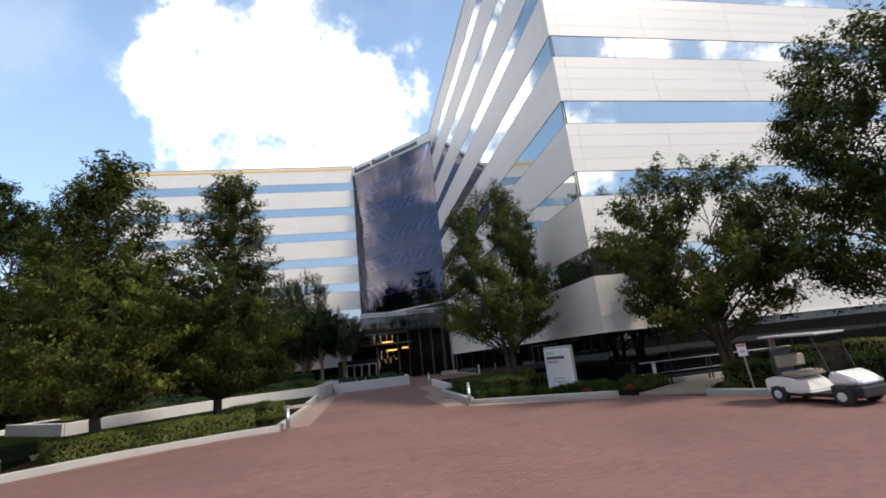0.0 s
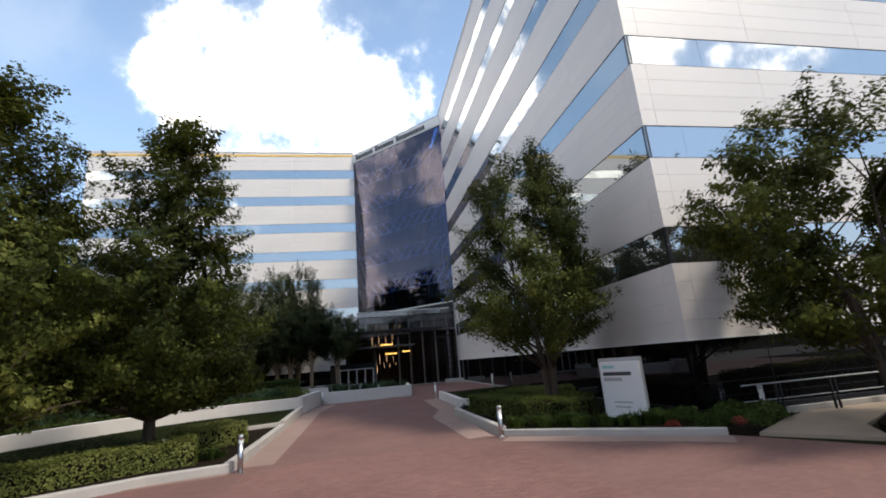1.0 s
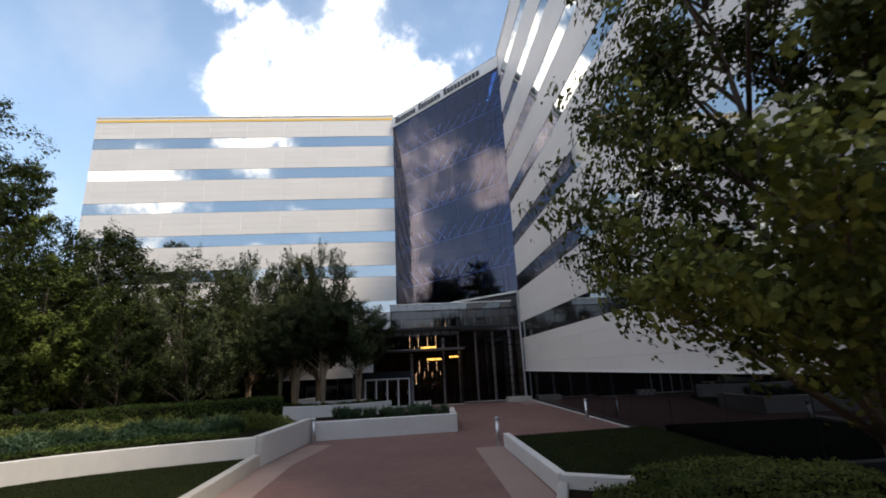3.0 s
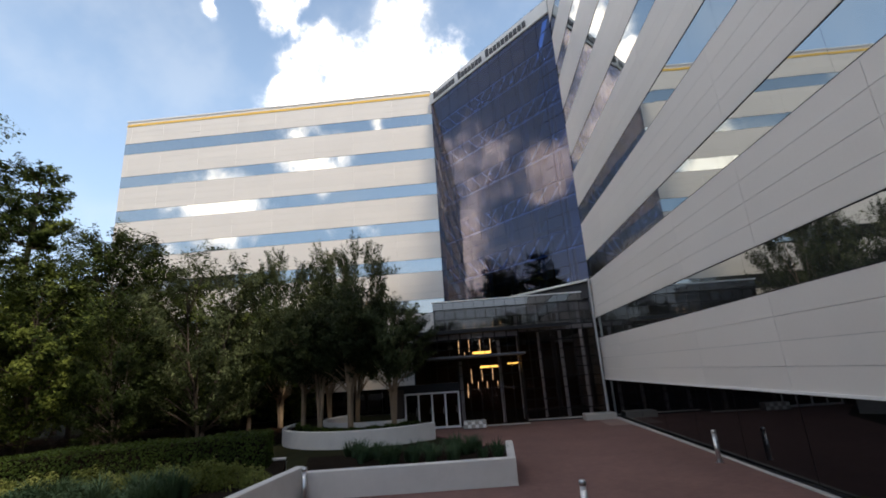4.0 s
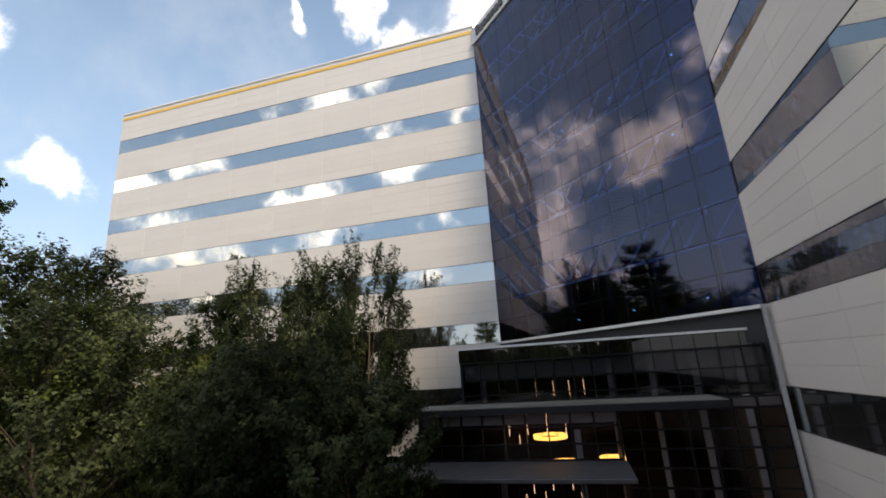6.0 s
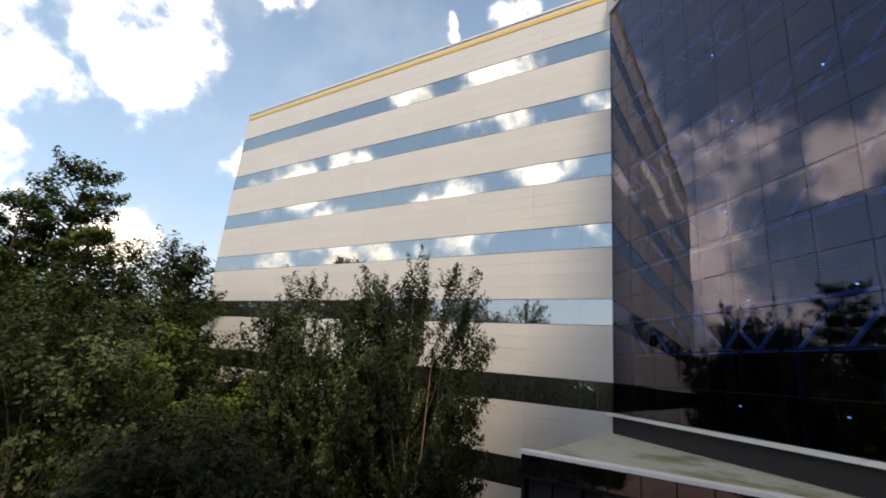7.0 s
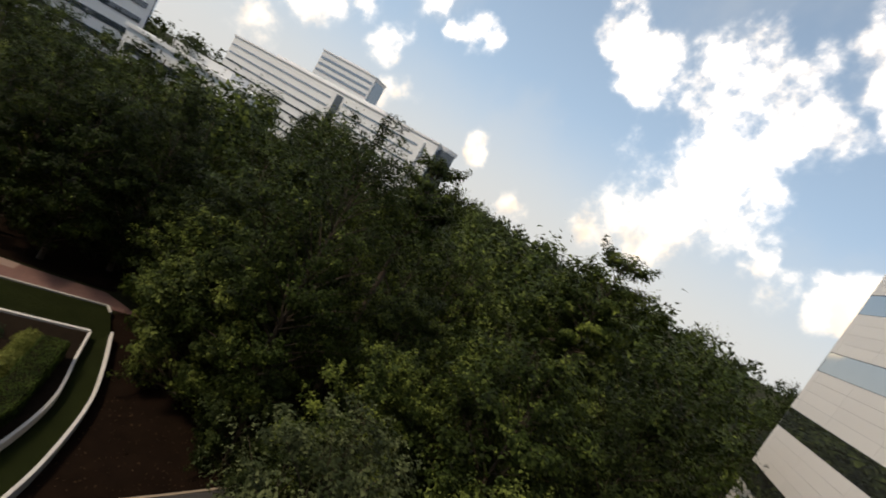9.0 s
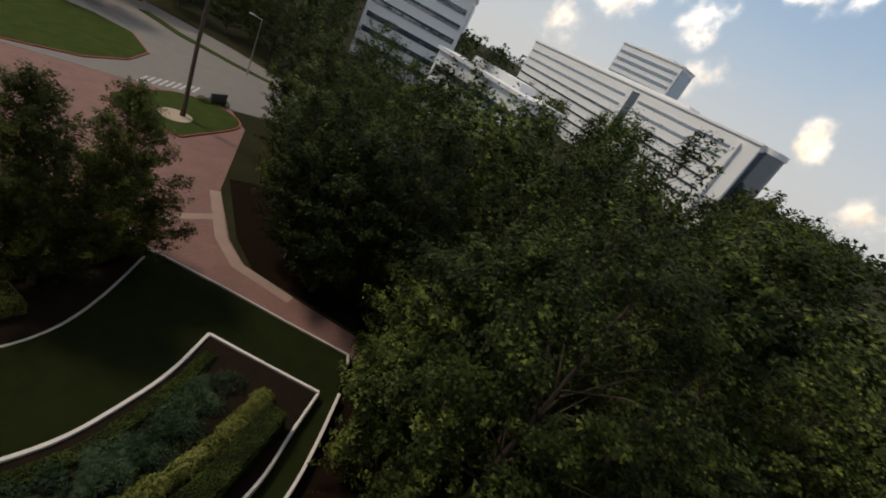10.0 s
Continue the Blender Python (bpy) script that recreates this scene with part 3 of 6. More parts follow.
kerb([(-2.6, 39.35), (3.68, 39.8), (3.8, 42.9)], "long off-white rendered planter wall", 0.26, -0.3, 0.76, "render_wall", False, name="planter_wall")


def ring(cx, cy, rx, ry, a0, a1, n=28):
    return [(cx + rx * math.cos(radians(a0 + (a1 - a0) * k / n)), cy + ry * math.sin(radians(a0 + (a1 - a0) * k / n))) for k in range(n + 1)]


round_pl = ring(-3.7, 54.2, 5.3, 5.3, 172, 318)
inner_pl = ring(-3.6, 55.6, 3.6, 3.6, 140, 305)
kerb(round_pl, "curved off-white painted planter wall with scuffs", 0.28, -0.3, 0.78, "render_wall", False, name="planter_wall")
tagged(part("planter_soil", slab(round_pl + [(-1.0, 52.2)] + inner_pl[::-1], -0.2, 0.6), M["soil"]), "dark soil of the rounded planter", "flower bed", kind="structure")
kerb(inner_pl, "inner curved off-white planter wall", 0.26, -0.3, 0.86, "render_wall", False, name="planter_wall")

# right of the approach
bed_r = [(4.75, 20.9), (6.3, 19.8), (9.75, 17.15), (10.5, 16.95), (12.65, 18.25), (13.4, 19.3), (10.75, 19.4), (10.75, 28.8), (6.5, 28.8), (5.3, 29.4), (4.6, 27.3)]
tagged(part("planting_bed", slab(bed_r, -0.2, 0.16), M["soil"]), "dark soil bed with hedge, sign and low flowers", "flower bed", kind="structure")
lawn_r = [(5.3, 29.5), (6.5, 28.85), (10.75, 28.85), (10.75, 36.0), (5.15, 35.5)]
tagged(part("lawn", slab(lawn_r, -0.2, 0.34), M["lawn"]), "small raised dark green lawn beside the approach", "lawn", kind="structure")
kerb([(4.7, 20.95), (6.3, 19.8), (9.75, 17.1)], "pale concrete kerb of the sign bed", 0.2, -0.2, 0.2, curve=False)
kerb([(4.75, 20.9), (4.65, 24), (4.55, 27.3), (5.3, 29.5)], "pale concrete kerb along the approach", 0.24, -0.2, 0.3, curve=False)
kerb([(5.3, 29.5), (5.2, 35.5)], "low pale retaining wall of the lawn", 0.24, -0.2, 0.46, "render_wall", False, name="garden_wall")
kerb([(5.3, 29.5), (6.5, 28.85), (10.7, 28.85)], "low pale retaining wall of the lawn", 0.24, -0.2, 0.46, "render_wall", False, name="garden_wall")
kerb([(10.85, 28.9), (10.85, 54.0)], "thin pale kerb at the foot of the glazing", 0.16, -0.2, 0.12, curve=False)
walk_r = [(10.5, 16.9), (12.0, 14.8), (13.2, 16.3), (16, 17.7), (20, 18.3), (20, 19.3), (14.4, 19.0), (12.7, 18.2)]
wood_path = smooth_line([(-15.5, 42.5), (-18.8, 44.0), (-22.4, 45.5), (-25.8, 47.0), (-31.0, 48.2)])
wood_edge = [(x - 0.35, y + 2.2) for x, y in wood_path]
tagged(part("footpath", slab(wood_path + wood_edge[::-1], -0.2, 0.02), M["path_asphalt"]), "dark grey footpath through the mulch under the trees", "footpath", kind="structure")
tagged(part("kerb", strip(wood_path, 0.14, -0.2, 0.07, 0.015), M["tan_concrete"]), "pale concrete edging of the woodland footpath", "kerb", kind="structure")
tagged(part("footpath", slab(walk_r, -0.2, 0.03), M["tan_concrete"]), "tan concrete footpath leading to a side ramp", "footpath", kind="structure")
bed_s = [(11.75, 14.5), (14.6, 9.2), (30, 2.2), (60, -8), (60, 17.5), (20, 18.1), (16, 17.5), (13.3, 16.1)]
tagged(part("planting_bed", slab(bed_s, -0.2, 0.12), M["soil"]), "dark planting bed behind the drive kerb", "flower bed", kind="structure")
kerb([(11.65, 14.6), (12.1, 13.4), (14.6, 9.1), (30, 2.1)], "pale concrete kerb beside the drive", 0.2, -0.2, 0.17, curve=False)

# islands by the road
isle = smooth_line([(-14.0, -1.7), (-20.4, -8.8), (-18.8, -13.4), (-13.5, -14.3), (-7.8, -8.4), (-9.8, -4), (-14.0, -1.7)], 4)[:-1]
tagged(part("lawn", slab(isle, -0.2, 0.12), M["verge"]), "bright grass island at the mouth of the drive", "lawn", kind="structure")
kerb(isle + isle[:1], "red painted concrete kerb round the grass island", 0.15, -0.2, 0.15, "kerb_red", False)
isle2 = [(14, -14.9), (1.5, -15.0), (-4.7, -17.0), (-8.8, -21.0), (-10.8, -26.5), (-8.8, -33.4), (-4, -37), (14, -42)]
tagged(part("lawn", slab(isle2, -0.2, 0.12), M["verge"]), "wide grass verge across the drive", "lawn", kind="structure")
kerb(isle2[:6], "red painted concrete kerb round the verge", 0.15, -0.2, 0.15, "kerb_red", False)
tagged(part("lawn", slab([(-9, -49), (-14.6, -41.5), (-22.5, -35.2), (-29, -31.4), (-28.4, -33), (-22.4, -37), (-15, -43.6), (-10.5, -50)], -0.2, 0.1), M["verge"]), "thin grass median along the road", "lawn", kind="structure")
tagged(part("tree_pit", slab(ring(-13.6, -7.0, 1.7, 1.7, 0, 345, 23), -0.1, 0.14), M["tan_concrete"]), "round bare earth patch under the tall pine", "ground cover", kind="structure")
for k in range(9):
    cross = Matrix.Translation((-10.4 - 0.72 * k, -16.0 - 0.22 * k, 0)) @ Matrix.Rotation(radians(70), 4, "Z")
    tagged(part("road_marking", box(-1.4, -0.14, -0.02, 1.4, 0.14, -0.005), M["marking"], at=cross), "worn white stripe of the road crossing", "road marking", group="crossing stripes", kind="structure")

# ---- the two wings ----
BANDS = [(BASE, SILL)] + [(HEAD + PITCH * k, SILL + PITCH * (k + 1)) for k in range(6)] + [(HEAD + PITCH * 6, TOP)]
GLASS = [(SILL + PITCH * k, HEAD + PITCH * k) for k in range(7)]
rng = np.random.default_rng(5)
box_cache = {}


def plate(w, h, d, mat):
    """A thin slab with its back on y = 0, facing -y, shared between alike pieces."""
    key = (round(w, 3), round(h, 3), round(d, 3), mat.name)
    if key not in box_cache:
        box_cache[key] = mesh_of(box(-w / 2, -d, 0, w / 2, 0, h), mat)
    return box_cache[key]


def facade(name, window, origin, turn, length, cols, panes, label, yellow=False):
    """A wing's face along its local x, seen from -y: panel courses, ribbon windows, dark base glazing."""
    m = Matrix.Translation((*origin, 0)) @ Matrix.Rotation(radians(turn), 4, "Z")
    back = bmesh.new()
    add_box(back, 0.12, 0.10, 0.0, length - 0.12, 0.5, TOP - 0.05)
    wall = tagged(part(name, back, M["core"], at=m), label, "wall", kind="structure")
    w = length / cols
    for z0, z1 in BANDS:
        n = 4
        h = (z1 - z0) / n
        for r in range(n):
            for c in range(cols):
                # a narrow folded piece at each end of the course
                cuts = [c * w, (c + 1) * w]
                if c == 0:
                    cuts.insert(1, 0.62)
                if c == cols - 1 and not yellow:
                    cuts.insert(1, length - 0.62)
                for a, b in zip(cuts, cuts[1:]):
                    part("panel", plate(b - a - 0.011, h - 0.010, 0.10, M["panel"]), None, wall, at=Matrix.Translation(((a + b) / 2, 0.10, z0 + r * h + 0.005)))
    win = thing(window, "long ribbon windows of reflective glass between white panel bands", "window", m, kind="structure")
    pw = length / panes
    for z0, z1 in GLASS:
        for c in range(panes):
            tilt = Matrix.Rotation(rng.normal(0, 0.0016), 4, "Z") @ Matrix.Rotation(rng.normal(0, 0.0012), 4, "X")
            part("pane", plate(pw - 0.006, z1 - z0 - 0.05, 0.02, M["ribbon"]), None, win, at=Matrix.Translation(((c + 0.5) * pw, 0.040, z0 + 0.025)) @ tilt)
        fr = bmesh.new()
        add_box(fr, 0, 0.004, z1 - 0.024, length, 0.09, z1 - 0.002)
        add_box(fr, 0, 0.004, z0 + 0.002, length, 0.09, z0 + 0.024)
        part("window_frame", fr, M["mullion"], win)
    low = thing(window.replace("window", "base_window"), "dark mirror-like glazing of the ground storey", "window", m, kind="structure")
    k = int(length / 3)
    for c in range(k):
        part("pane", plate(length / k - 0.03, BASE - 0.34, 0.02, M["base_glass"]), None, low, at=Matrix.Translation(((c + 0.5) * length / k, 0.085, 0.30)))
    fr = bmesh.new()
    add_box(fr, 0, 0.0, 0.0, length, 0.095, 0.28)
    add_box(fr, 0, 0.03, BASE - 0.05, length, 0.095, BASE - 0.004)
    part("window_frame", fr, M["mullion"], low)
    tr = bmesh.new()
    add_box(tr, -0.02, -0.05, BASE - 0.03, length + 0.02, 0.0, BASE + 0.04)
    tagged(part("trim", tr, M["coping"], at=m), "bright white drip edge under the lowest panels", "trim", kind="structure")
    cp = bmesh.new()
    add_box(cp, -0.04, -0.06, TOP - 0.04, length + 0.04, 0.5, TOP + 0.10)
    tagged(part("trim", cp, M["coping"], at=m), "pale metal coping along the roof edge", "trim", kind="structure")
    if yellow:
        ye = bmesh.new()
        add_box(ye, 0.0, -0.03, TOP - 0.62, length, 0.0, TOP - 0.36)
        tagged(part("trim", ye, M["yellow"], at=m), "yellow band below the roof edge", "trim", kind="structure")
    return wall


def corner_post(x, y):
    bm = bmesh.new()
    for z0, z1 in GLASS:
        add_box(bm, x + 0.012, y + 0.012, z0 - 0.01, x + 0.13, y + 0.13, z1 + 0.01)
    tagged(part("trim", bm, M["mullion"]), "dark corner posts between the ribbon windows", "trim", kind="structure")


corner_post(XR, YS)


facade("wall_north", "window_1", (XW, YL), 0, JX - XW, 8, 22, "white metal panel wall of the far wing, fine horizontal joints", True)
facade("wall_west", "window_2", (XR, JY + 0.2), -90, JY + 0.2 - YS, 8, 23, "white metal panel wall of the near wing's long side")
facade("wall_south", "window_3", (XR, YS), 0, 52.0, 9, 32, "white metal panel wall of the near wing's front")
facade("wall_end", "window_4", (XW, YL + 26), -90, 26.0, 6, 16, "white metal panel end wall of the far wing")

mass = bmesh.new()
add_box(mass, XR + 0.45, YS + 0.45, 0, XR + 51.5, JY + 30, TOP - 0.2)
tagged(part("roof_slab", mass, M["core"]), "dark flat-roofed body of the near wing", "building", kind="structure")
mass = bmesh.new()
add_box(mass, XW + 0.45, YL + 0.45, 0, JX, YL + 26, TOP - 0.2)
tagged(part("roof_slab", mass, M["core"]), "dark flat-roofed body of the far wing", "building", kind="structure")

# ---- the glass front between the wings ----
A, B = Vector((JX, YL, 0)), Vector((XR, JY, 0))
SPAN = (B - A).length
at_m = Matrix.Translation(A) @ Matrix.Rotation(math.atan2(B.y - A.y, B.x - A.x), 4, "Z")
LEDGE, GTOP, BAND = 9.12, TOP - 1.75, TOP - 0.45
COLS, ROWS_G = 11, 17
front = thing("window_5", "tall dark blue curtain wall of reflective glass with white trusses behind", "window", at_m, kind="structure")
cw, rh = SPAN / COLS, (GTOP - LEDGE) / ROWS_G
for c in range(COLS):
    for r in range(ROWS_G):
        tilt = Matrix.Rotation(rng.normal(0, 0.0012), 4, "Z") @ Matrix.Rotation(rng.normal(0, 0.0010), 4, "X")
        o = part("pane", plate(cw - 0.02, rh - 0.02, 0.02, M["atrium_glass"]), None, front, at=Matrix.Translation(((c + 0.5) * cw, 0, LEDGE + r * rh + 0.01)) @ tilt)
        o.visible_shadow = False
for c in range(COLS + 1):
    part("mullion", box(c * cw - 0.025, 0.01, LEDGE, c * cw + 0.025, 0.12, GTOP), M["mullion"], front)
for r in range(ROWS_G + 1):
    part("transom", box(0, 0.012, LEDGE + r * rh - 0.02, SPAN, 0.10, LEDGE + r * rh + 0.02), M["mullion"], front)
head = tagged(part("sign_band", box(-0.05, -0.12, GTOP + 0.02, SPAN + 0.05, 0.4, BAND), M["coping"], at=at_m), "pale parapet band over the glass front", "parapet", kind="structure")
mark = thing("roof_sign", "row of dark grey raised letter blocks on the parapet", "sign", at_m)
x = 0.7
for word in (7, 7, 10):
    for k in range(word):
        hgt = 0.75 if k == 0 else 0.52
        part("letter_block", box(x, -0.22, GTOP + 0.30, x + 0.36, -0.12, GTOP + 0.30 + hgt), M["letter"], mark)
        x += 0.50
    x += 0.45
tagged(part("ledge", box(-0.05, -0.35, LEDGE - 0.12, SPAN, 0.25, LEDGE), M["coping"], at=at_m), "white ledge at the foot of the glass front", "ledge", kind="structure")
tagged(part("ledge_wall", box(0, -0.05, 7.9, SPAN, 0.2, LEDGE - 0.12), M["dark_upstand"], at=at_m), "dark grey upstand below the white ledge", "wall", kind="structure")

# inside: trusses, columns, floors
for k in range(6):
    z = 13.0 + 3.99 * k - 1.2
    tr = thing("truss", "white painted steel truss behind the glass", "truss", at_m, group="trusses behind the glass")
    for zz in (z, z + 1.5):
        part("chord", tube([(0.2, 0.75, zz), (SPAN - 0.2, 0.75, zz)], 0.06, 6), M["pale_steel"], tr)
    n = 11
    for i in range(n):
        x0, x1 = 0.2 + (SPAN - 0.4) * i / n, 0.2 + (SPAN - 0.4) * (i + 1) / n
        if i <= 4:
            part("diagonal", tube([(x0, 0.75, z + 1.5), (x1, 0.75, z)], 0.065, 6), M["truss"], tr)
        if i >= 4:
            part("diagonal", tube([(x0, 0.75, z), (x1, 0.75, z + 1.5)], 0.065, 6), M["truss"], tr)
        part("post", tube([(x1, 0.75, z), (x1, 0.75, z + 1.5)], 0.04, 6), M["grey_mullion"], tr)
for i in range(4):
    xx = SPAN * (0.2 + 0.2 * i)
    tagged(part("column", tube([(xx, 3.4, 0.4), (xx, 3.4, TOP - 1.5)], 0.16, 14), M["grey_mullion"], at=at_m, smooth=True), "round grey column inside the glass front", "column", group="columns behind the glass")
back = bmesh.new()
add_box(back, JX, YL + 9, 0, XR + 0.4, YL + 9.3, TOP)
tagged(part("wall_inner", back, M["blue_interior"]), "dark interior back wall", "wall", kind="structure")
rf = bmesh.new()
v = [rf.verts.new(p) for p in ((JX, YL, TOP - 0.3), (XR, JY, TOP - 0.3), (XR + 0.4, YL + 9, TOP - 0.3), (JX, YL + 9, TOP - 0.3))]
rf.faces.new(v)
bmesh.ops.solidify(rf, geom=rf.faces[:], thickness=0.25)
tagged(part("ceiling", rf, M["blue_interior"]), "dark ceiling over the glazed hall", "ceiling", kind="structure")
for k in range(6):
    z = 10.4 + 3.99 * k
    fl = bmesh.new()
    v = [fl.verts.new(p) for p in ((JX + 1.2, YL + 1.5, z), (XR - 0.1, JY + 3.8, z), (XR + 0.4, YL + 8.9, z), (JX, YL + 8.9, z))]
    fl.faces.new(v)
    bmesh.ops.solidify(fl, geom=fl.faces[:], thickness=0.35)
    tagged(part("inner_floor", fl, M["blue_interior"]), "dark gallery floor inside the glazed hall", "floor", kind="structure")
    for i in range(3):
        u = 0.25 + 0.25 * i + 0.05 * (k % 2)
        p = A.lerp(B, u) + Vector((2.2, 1.6, z - 0.42))
        lamp = thing("downlight", "small white downlight in the gallery soffit", "lamp", Matrix.Translation(p), group="gallery downlights")
        part("lens", tube([(0, 0, 0), (0, 0, 0.05)], 0.04, 8), M["spot"], lamp)
        part("collar", tube([(0, 0, 0.03), (0, 0, 0.12)], 0.06, 8), M["black_metal"], lamp)

# ---- the entrance pavilion ----
G0 = gz(55)
LOW_Y, LOW_Z, UP_Y, UP_Z = 55.1, 6.25, 56.8, 8.35
LX0, LX1, UX0 = -1.2, 8.9, 0.1


def curtain(name, x0, x1, y, z0, z1, cols, rows, label, glass="lobby_glass", post="grey_mullion", heavy=2):
    """A run of glazing along x, seen from -y. rows: the heights at which transoms run."""
    c = thing(name, label, "window", Matrix.Translation((0, y, 0)), kind="structure")
    w = (x1 - x0) / cols
    zs = [z0] + rows + [z1]
    for i in range(cols):
        for za, zb in zip(zs, zs[1:]):
            tilt = Matrix.Rotation(rng.normal(0, 0.002), 4, "Z")
            o = part("pane", plate(w - 0.03, zb - za - 0.03, 0.02, M[glass]), None, c, at=Matrix.Translation((x0 + (i + 0.5) * w, 0, za + 0.015)) @ tilt)
            o.visible_shadow = False
    for i in range(cols + 1):
        wide = 0.04 if heavy and i % heavy == 0 else 0.018
        part("mullion", box(x0 + i * w - wide, -0.05 if wide > 0.03 else 0, z0, x0 + i * w + wide, 0.12, z1), M[post if wide > 0.03 else "mullion"], c)
    for z in zs:
        part("transom", box(x0, 0.004, z - 0.03, x1, 0.1, z + 0.03), M["mullion"], c)
    return c


BAY_X, BAY_Y, VEST_Y, CANOPY_Z = 5.65, 56.0, 54.45, 4.36
curtain("window_6", BAY_X, XR - 0.2, BAY_Y, G0, LOW_Z - 0.05, 7, [0.9, 1.55, 2.2, 2.85, 3.45, 4.05, 4.65, 5.25, 5.85], "tall dark lobby curtain wall between thin black bars", heavy=0)
curtain("window_7", UX0, XR - 0.1, UP_Y, LOW_Z, 7.80, 15, [6.56, 7.12], "upper band of reflective lobby windows", glass="upper_glass", heavy=0)
curtain("window_8", LX0, BAY_X, LOW_Y, CANOPY_Z + 0.14, LOW_Z - 0.22, 9, [5.0, 5.55], "dark glazing between the canopy and the lower roof", heavy=0)
curtain("window_9", 1.6, BAY_X, VEST_Y, G0, CANOPY_Z, 6, [2.45, 3.3, 3.95], "dark glass front of the entrance vestibule", heavy=0)
curtain("window_10", LX0, 1.6, LOW_Y, 2.9, CANOPY_Z, 4, [3.9], "dark glazing over the white doors", heavy=0)
for y0, z0, z1 in ((VEST_Y, G0, CANOPY_Z), (LOW_Y, CANOPY_Z + 0.14, LOW_Z - 0.22)):
    ret = tagged(part("wall_return", box(BAY_X - 0.03, y0, z0, BAY_X + 0.03, BAY_Y, z1), M["mullion"]), "narrow black glazed return of the vestibule", "wall", kind="structure")
    part("pane", box(BAY_X + 0.031, y0 + 0.08, z0 + 0.08, BAY_X + 0.04, BAY_Y - 0.06, z1 - 0.08), M["fascia_glass"], ret)


def blind(x, y, z, w, h):
    """A half-drawn roller blind: cloth, bottom bar and roller."""
    t = thing("roller_blind", "grey roller blind drawn part way behind the glass", "blind", Matrix.Translation((x, y, z)), group="blinds in the pavilion")
    part("cloth", box(-w / 2, -0.008, 0, w / 2, 0.008, h), M["blind"], t)
    part("roller", tube([(-w / 2, 0.03, h), (w / 2, 0.03, h)], 0.035, 8), M["blind"], t)
    part("bottom_bar", box(-w / 2, -0.014, -0.02, w / 2, 0.014, 0.005), M["grey_mullion"], t)


w = (XR - 0.1 - UX0) / 15
for k in range(15):
    blind(UX0 + (k + 0.5) * w, UP_Y + 0.25, 7.14, w - 0.08, 0.56)
w = (BAY_X - LX0) / 9
for k in range(9):
    blind(LX0 + (k + 0.5) * w, LOW_Y + 0.14, 5.64, w - 0.08, 0.28)
w = (XR - 0.2 - BAY_X) / 7
for k in range(7):
    blind(BAY_X + (k + 0.5) * w, BAY_Y + 0.14, 5.90, w - 0.08, 0.22)
for x, y, top in ((1.75, 54.8, 4.2), (4.3, 55.4, 5.4), (5.72, 56.98, 7.7), (7.17, 56.98, 7.7), (8.62, 56.98, 7.7), (10.05, 56.98, 7.7), (0.85, 57.2, 7.7)):
    low = G0 if top < 6 or x > 5 else LOW_Z
    tagged(part("column", box(x - 0.10, y - 0.08, low, x + 0.10, y + 0.08, top, 0.01), M["pale_steel"]), "square pale steel column just behind the lobby glass", "column", group="lobby columns")
fascia = tagged(part("parapet", box(UX0 - 0.1, UP_Y - 0.02, 7.82, XR - 0.1, UP_Y + 0.3, UP_Z), M["mullion"]), "black glass fascia of the pavilion", "parapet", kind="structure")
for k in range(15):
    w = (XR - UX0) / 15
    part("pane", plate(w - 0.03, UP_Z - 7.88, 0.03, M["fascia_glass"]), None, fascia, at=Matrix.Translation((UX0 - 0.1 + (k + 0.5) * w, UP_Y - 0.024, 7.85)) @ Matrix.Rotation(rng.normal(0, 0.003), 4, "X"))
tagged(part("trim", box(UX0 - 0.15, UP_Y - 0.14, UP_Z, XR - 0.05, UP_Y + 0.35, UP_Z + 0.08), M["coping"]), "white coping along the pavilion roof", "trim", kind="structure")
roof = bmesh.new()
v = [roof.verts.new(p) for p in ((UX0 - 0.1, UP_Y + 0.2, UP_Z - 0.1), (XR - 0.05, UP_Y + 0.2, UP_Z - 0.1), (XR - 0.05, JY + 0.2, UP_Z - 0.1), (JX, YL, UP_Z - 0.1), (UX0 - 0.1, YL, UP_Z - 0.1))]
v = [v[0], v[1], v[3], v[4]]
roof.faces.new(v)
bmesh.ops.recalc_face_normals(roof, faces=roof.faces[:])
bmesh.ops.solidify(roof, geom=roof.faces[:], thickness=0.2)
tagged(part("pavilion_roof", roof, M["roof"]), "flat pavilion roof with pale water stains", "roof", kind="structure")
tagged(part("lower_roof", box(LX0 - 0.15, LOW_Y - 0.25, LOW_Z - 0.22, LX1, UP_Y, LOW_Z), M["roof_dark"]), "flat dark grey lower roof slab with a dark edge", "roof", kind="structure")
tagged(part("trim", box(LX0 - 0.2, LOW_Y - 0.32, LOW_Z - 0.24, LX1 + 0.04, LOW_Y - 0.24, LOW_Z - 0.02), M["mullion"]), "black edge trim of the lower roof", "trim", kind="structure")
tagged(part("canopy", box(-2.4, 52.6, CANOPY_Z + 0.004, 5.75, LOW_Y - 0.06, CANOPY_Z + 0.13, 0.02), M["grey_mullion"]), "thin flat dark metal canopy over the entrance", "canopy", kind="structure")
side = bmesh.new()
add_box(side, UX0 - 0.08, UP_Y, LOW_Z, UX0, YL, UP_Z - 0.2)
tagged(part("wall_side", side, M["mullion"]), "black clad flank of the upper pavilion", "wall", kind="structure")
tagged(part("wall_side", box(LX0 - 0.08, LOW_Y, 0.3, LX0, YL, LOW_Z - 0.22), M["mullion"]), "black clad flank of the lower pavilion", "wall", kind="structure")
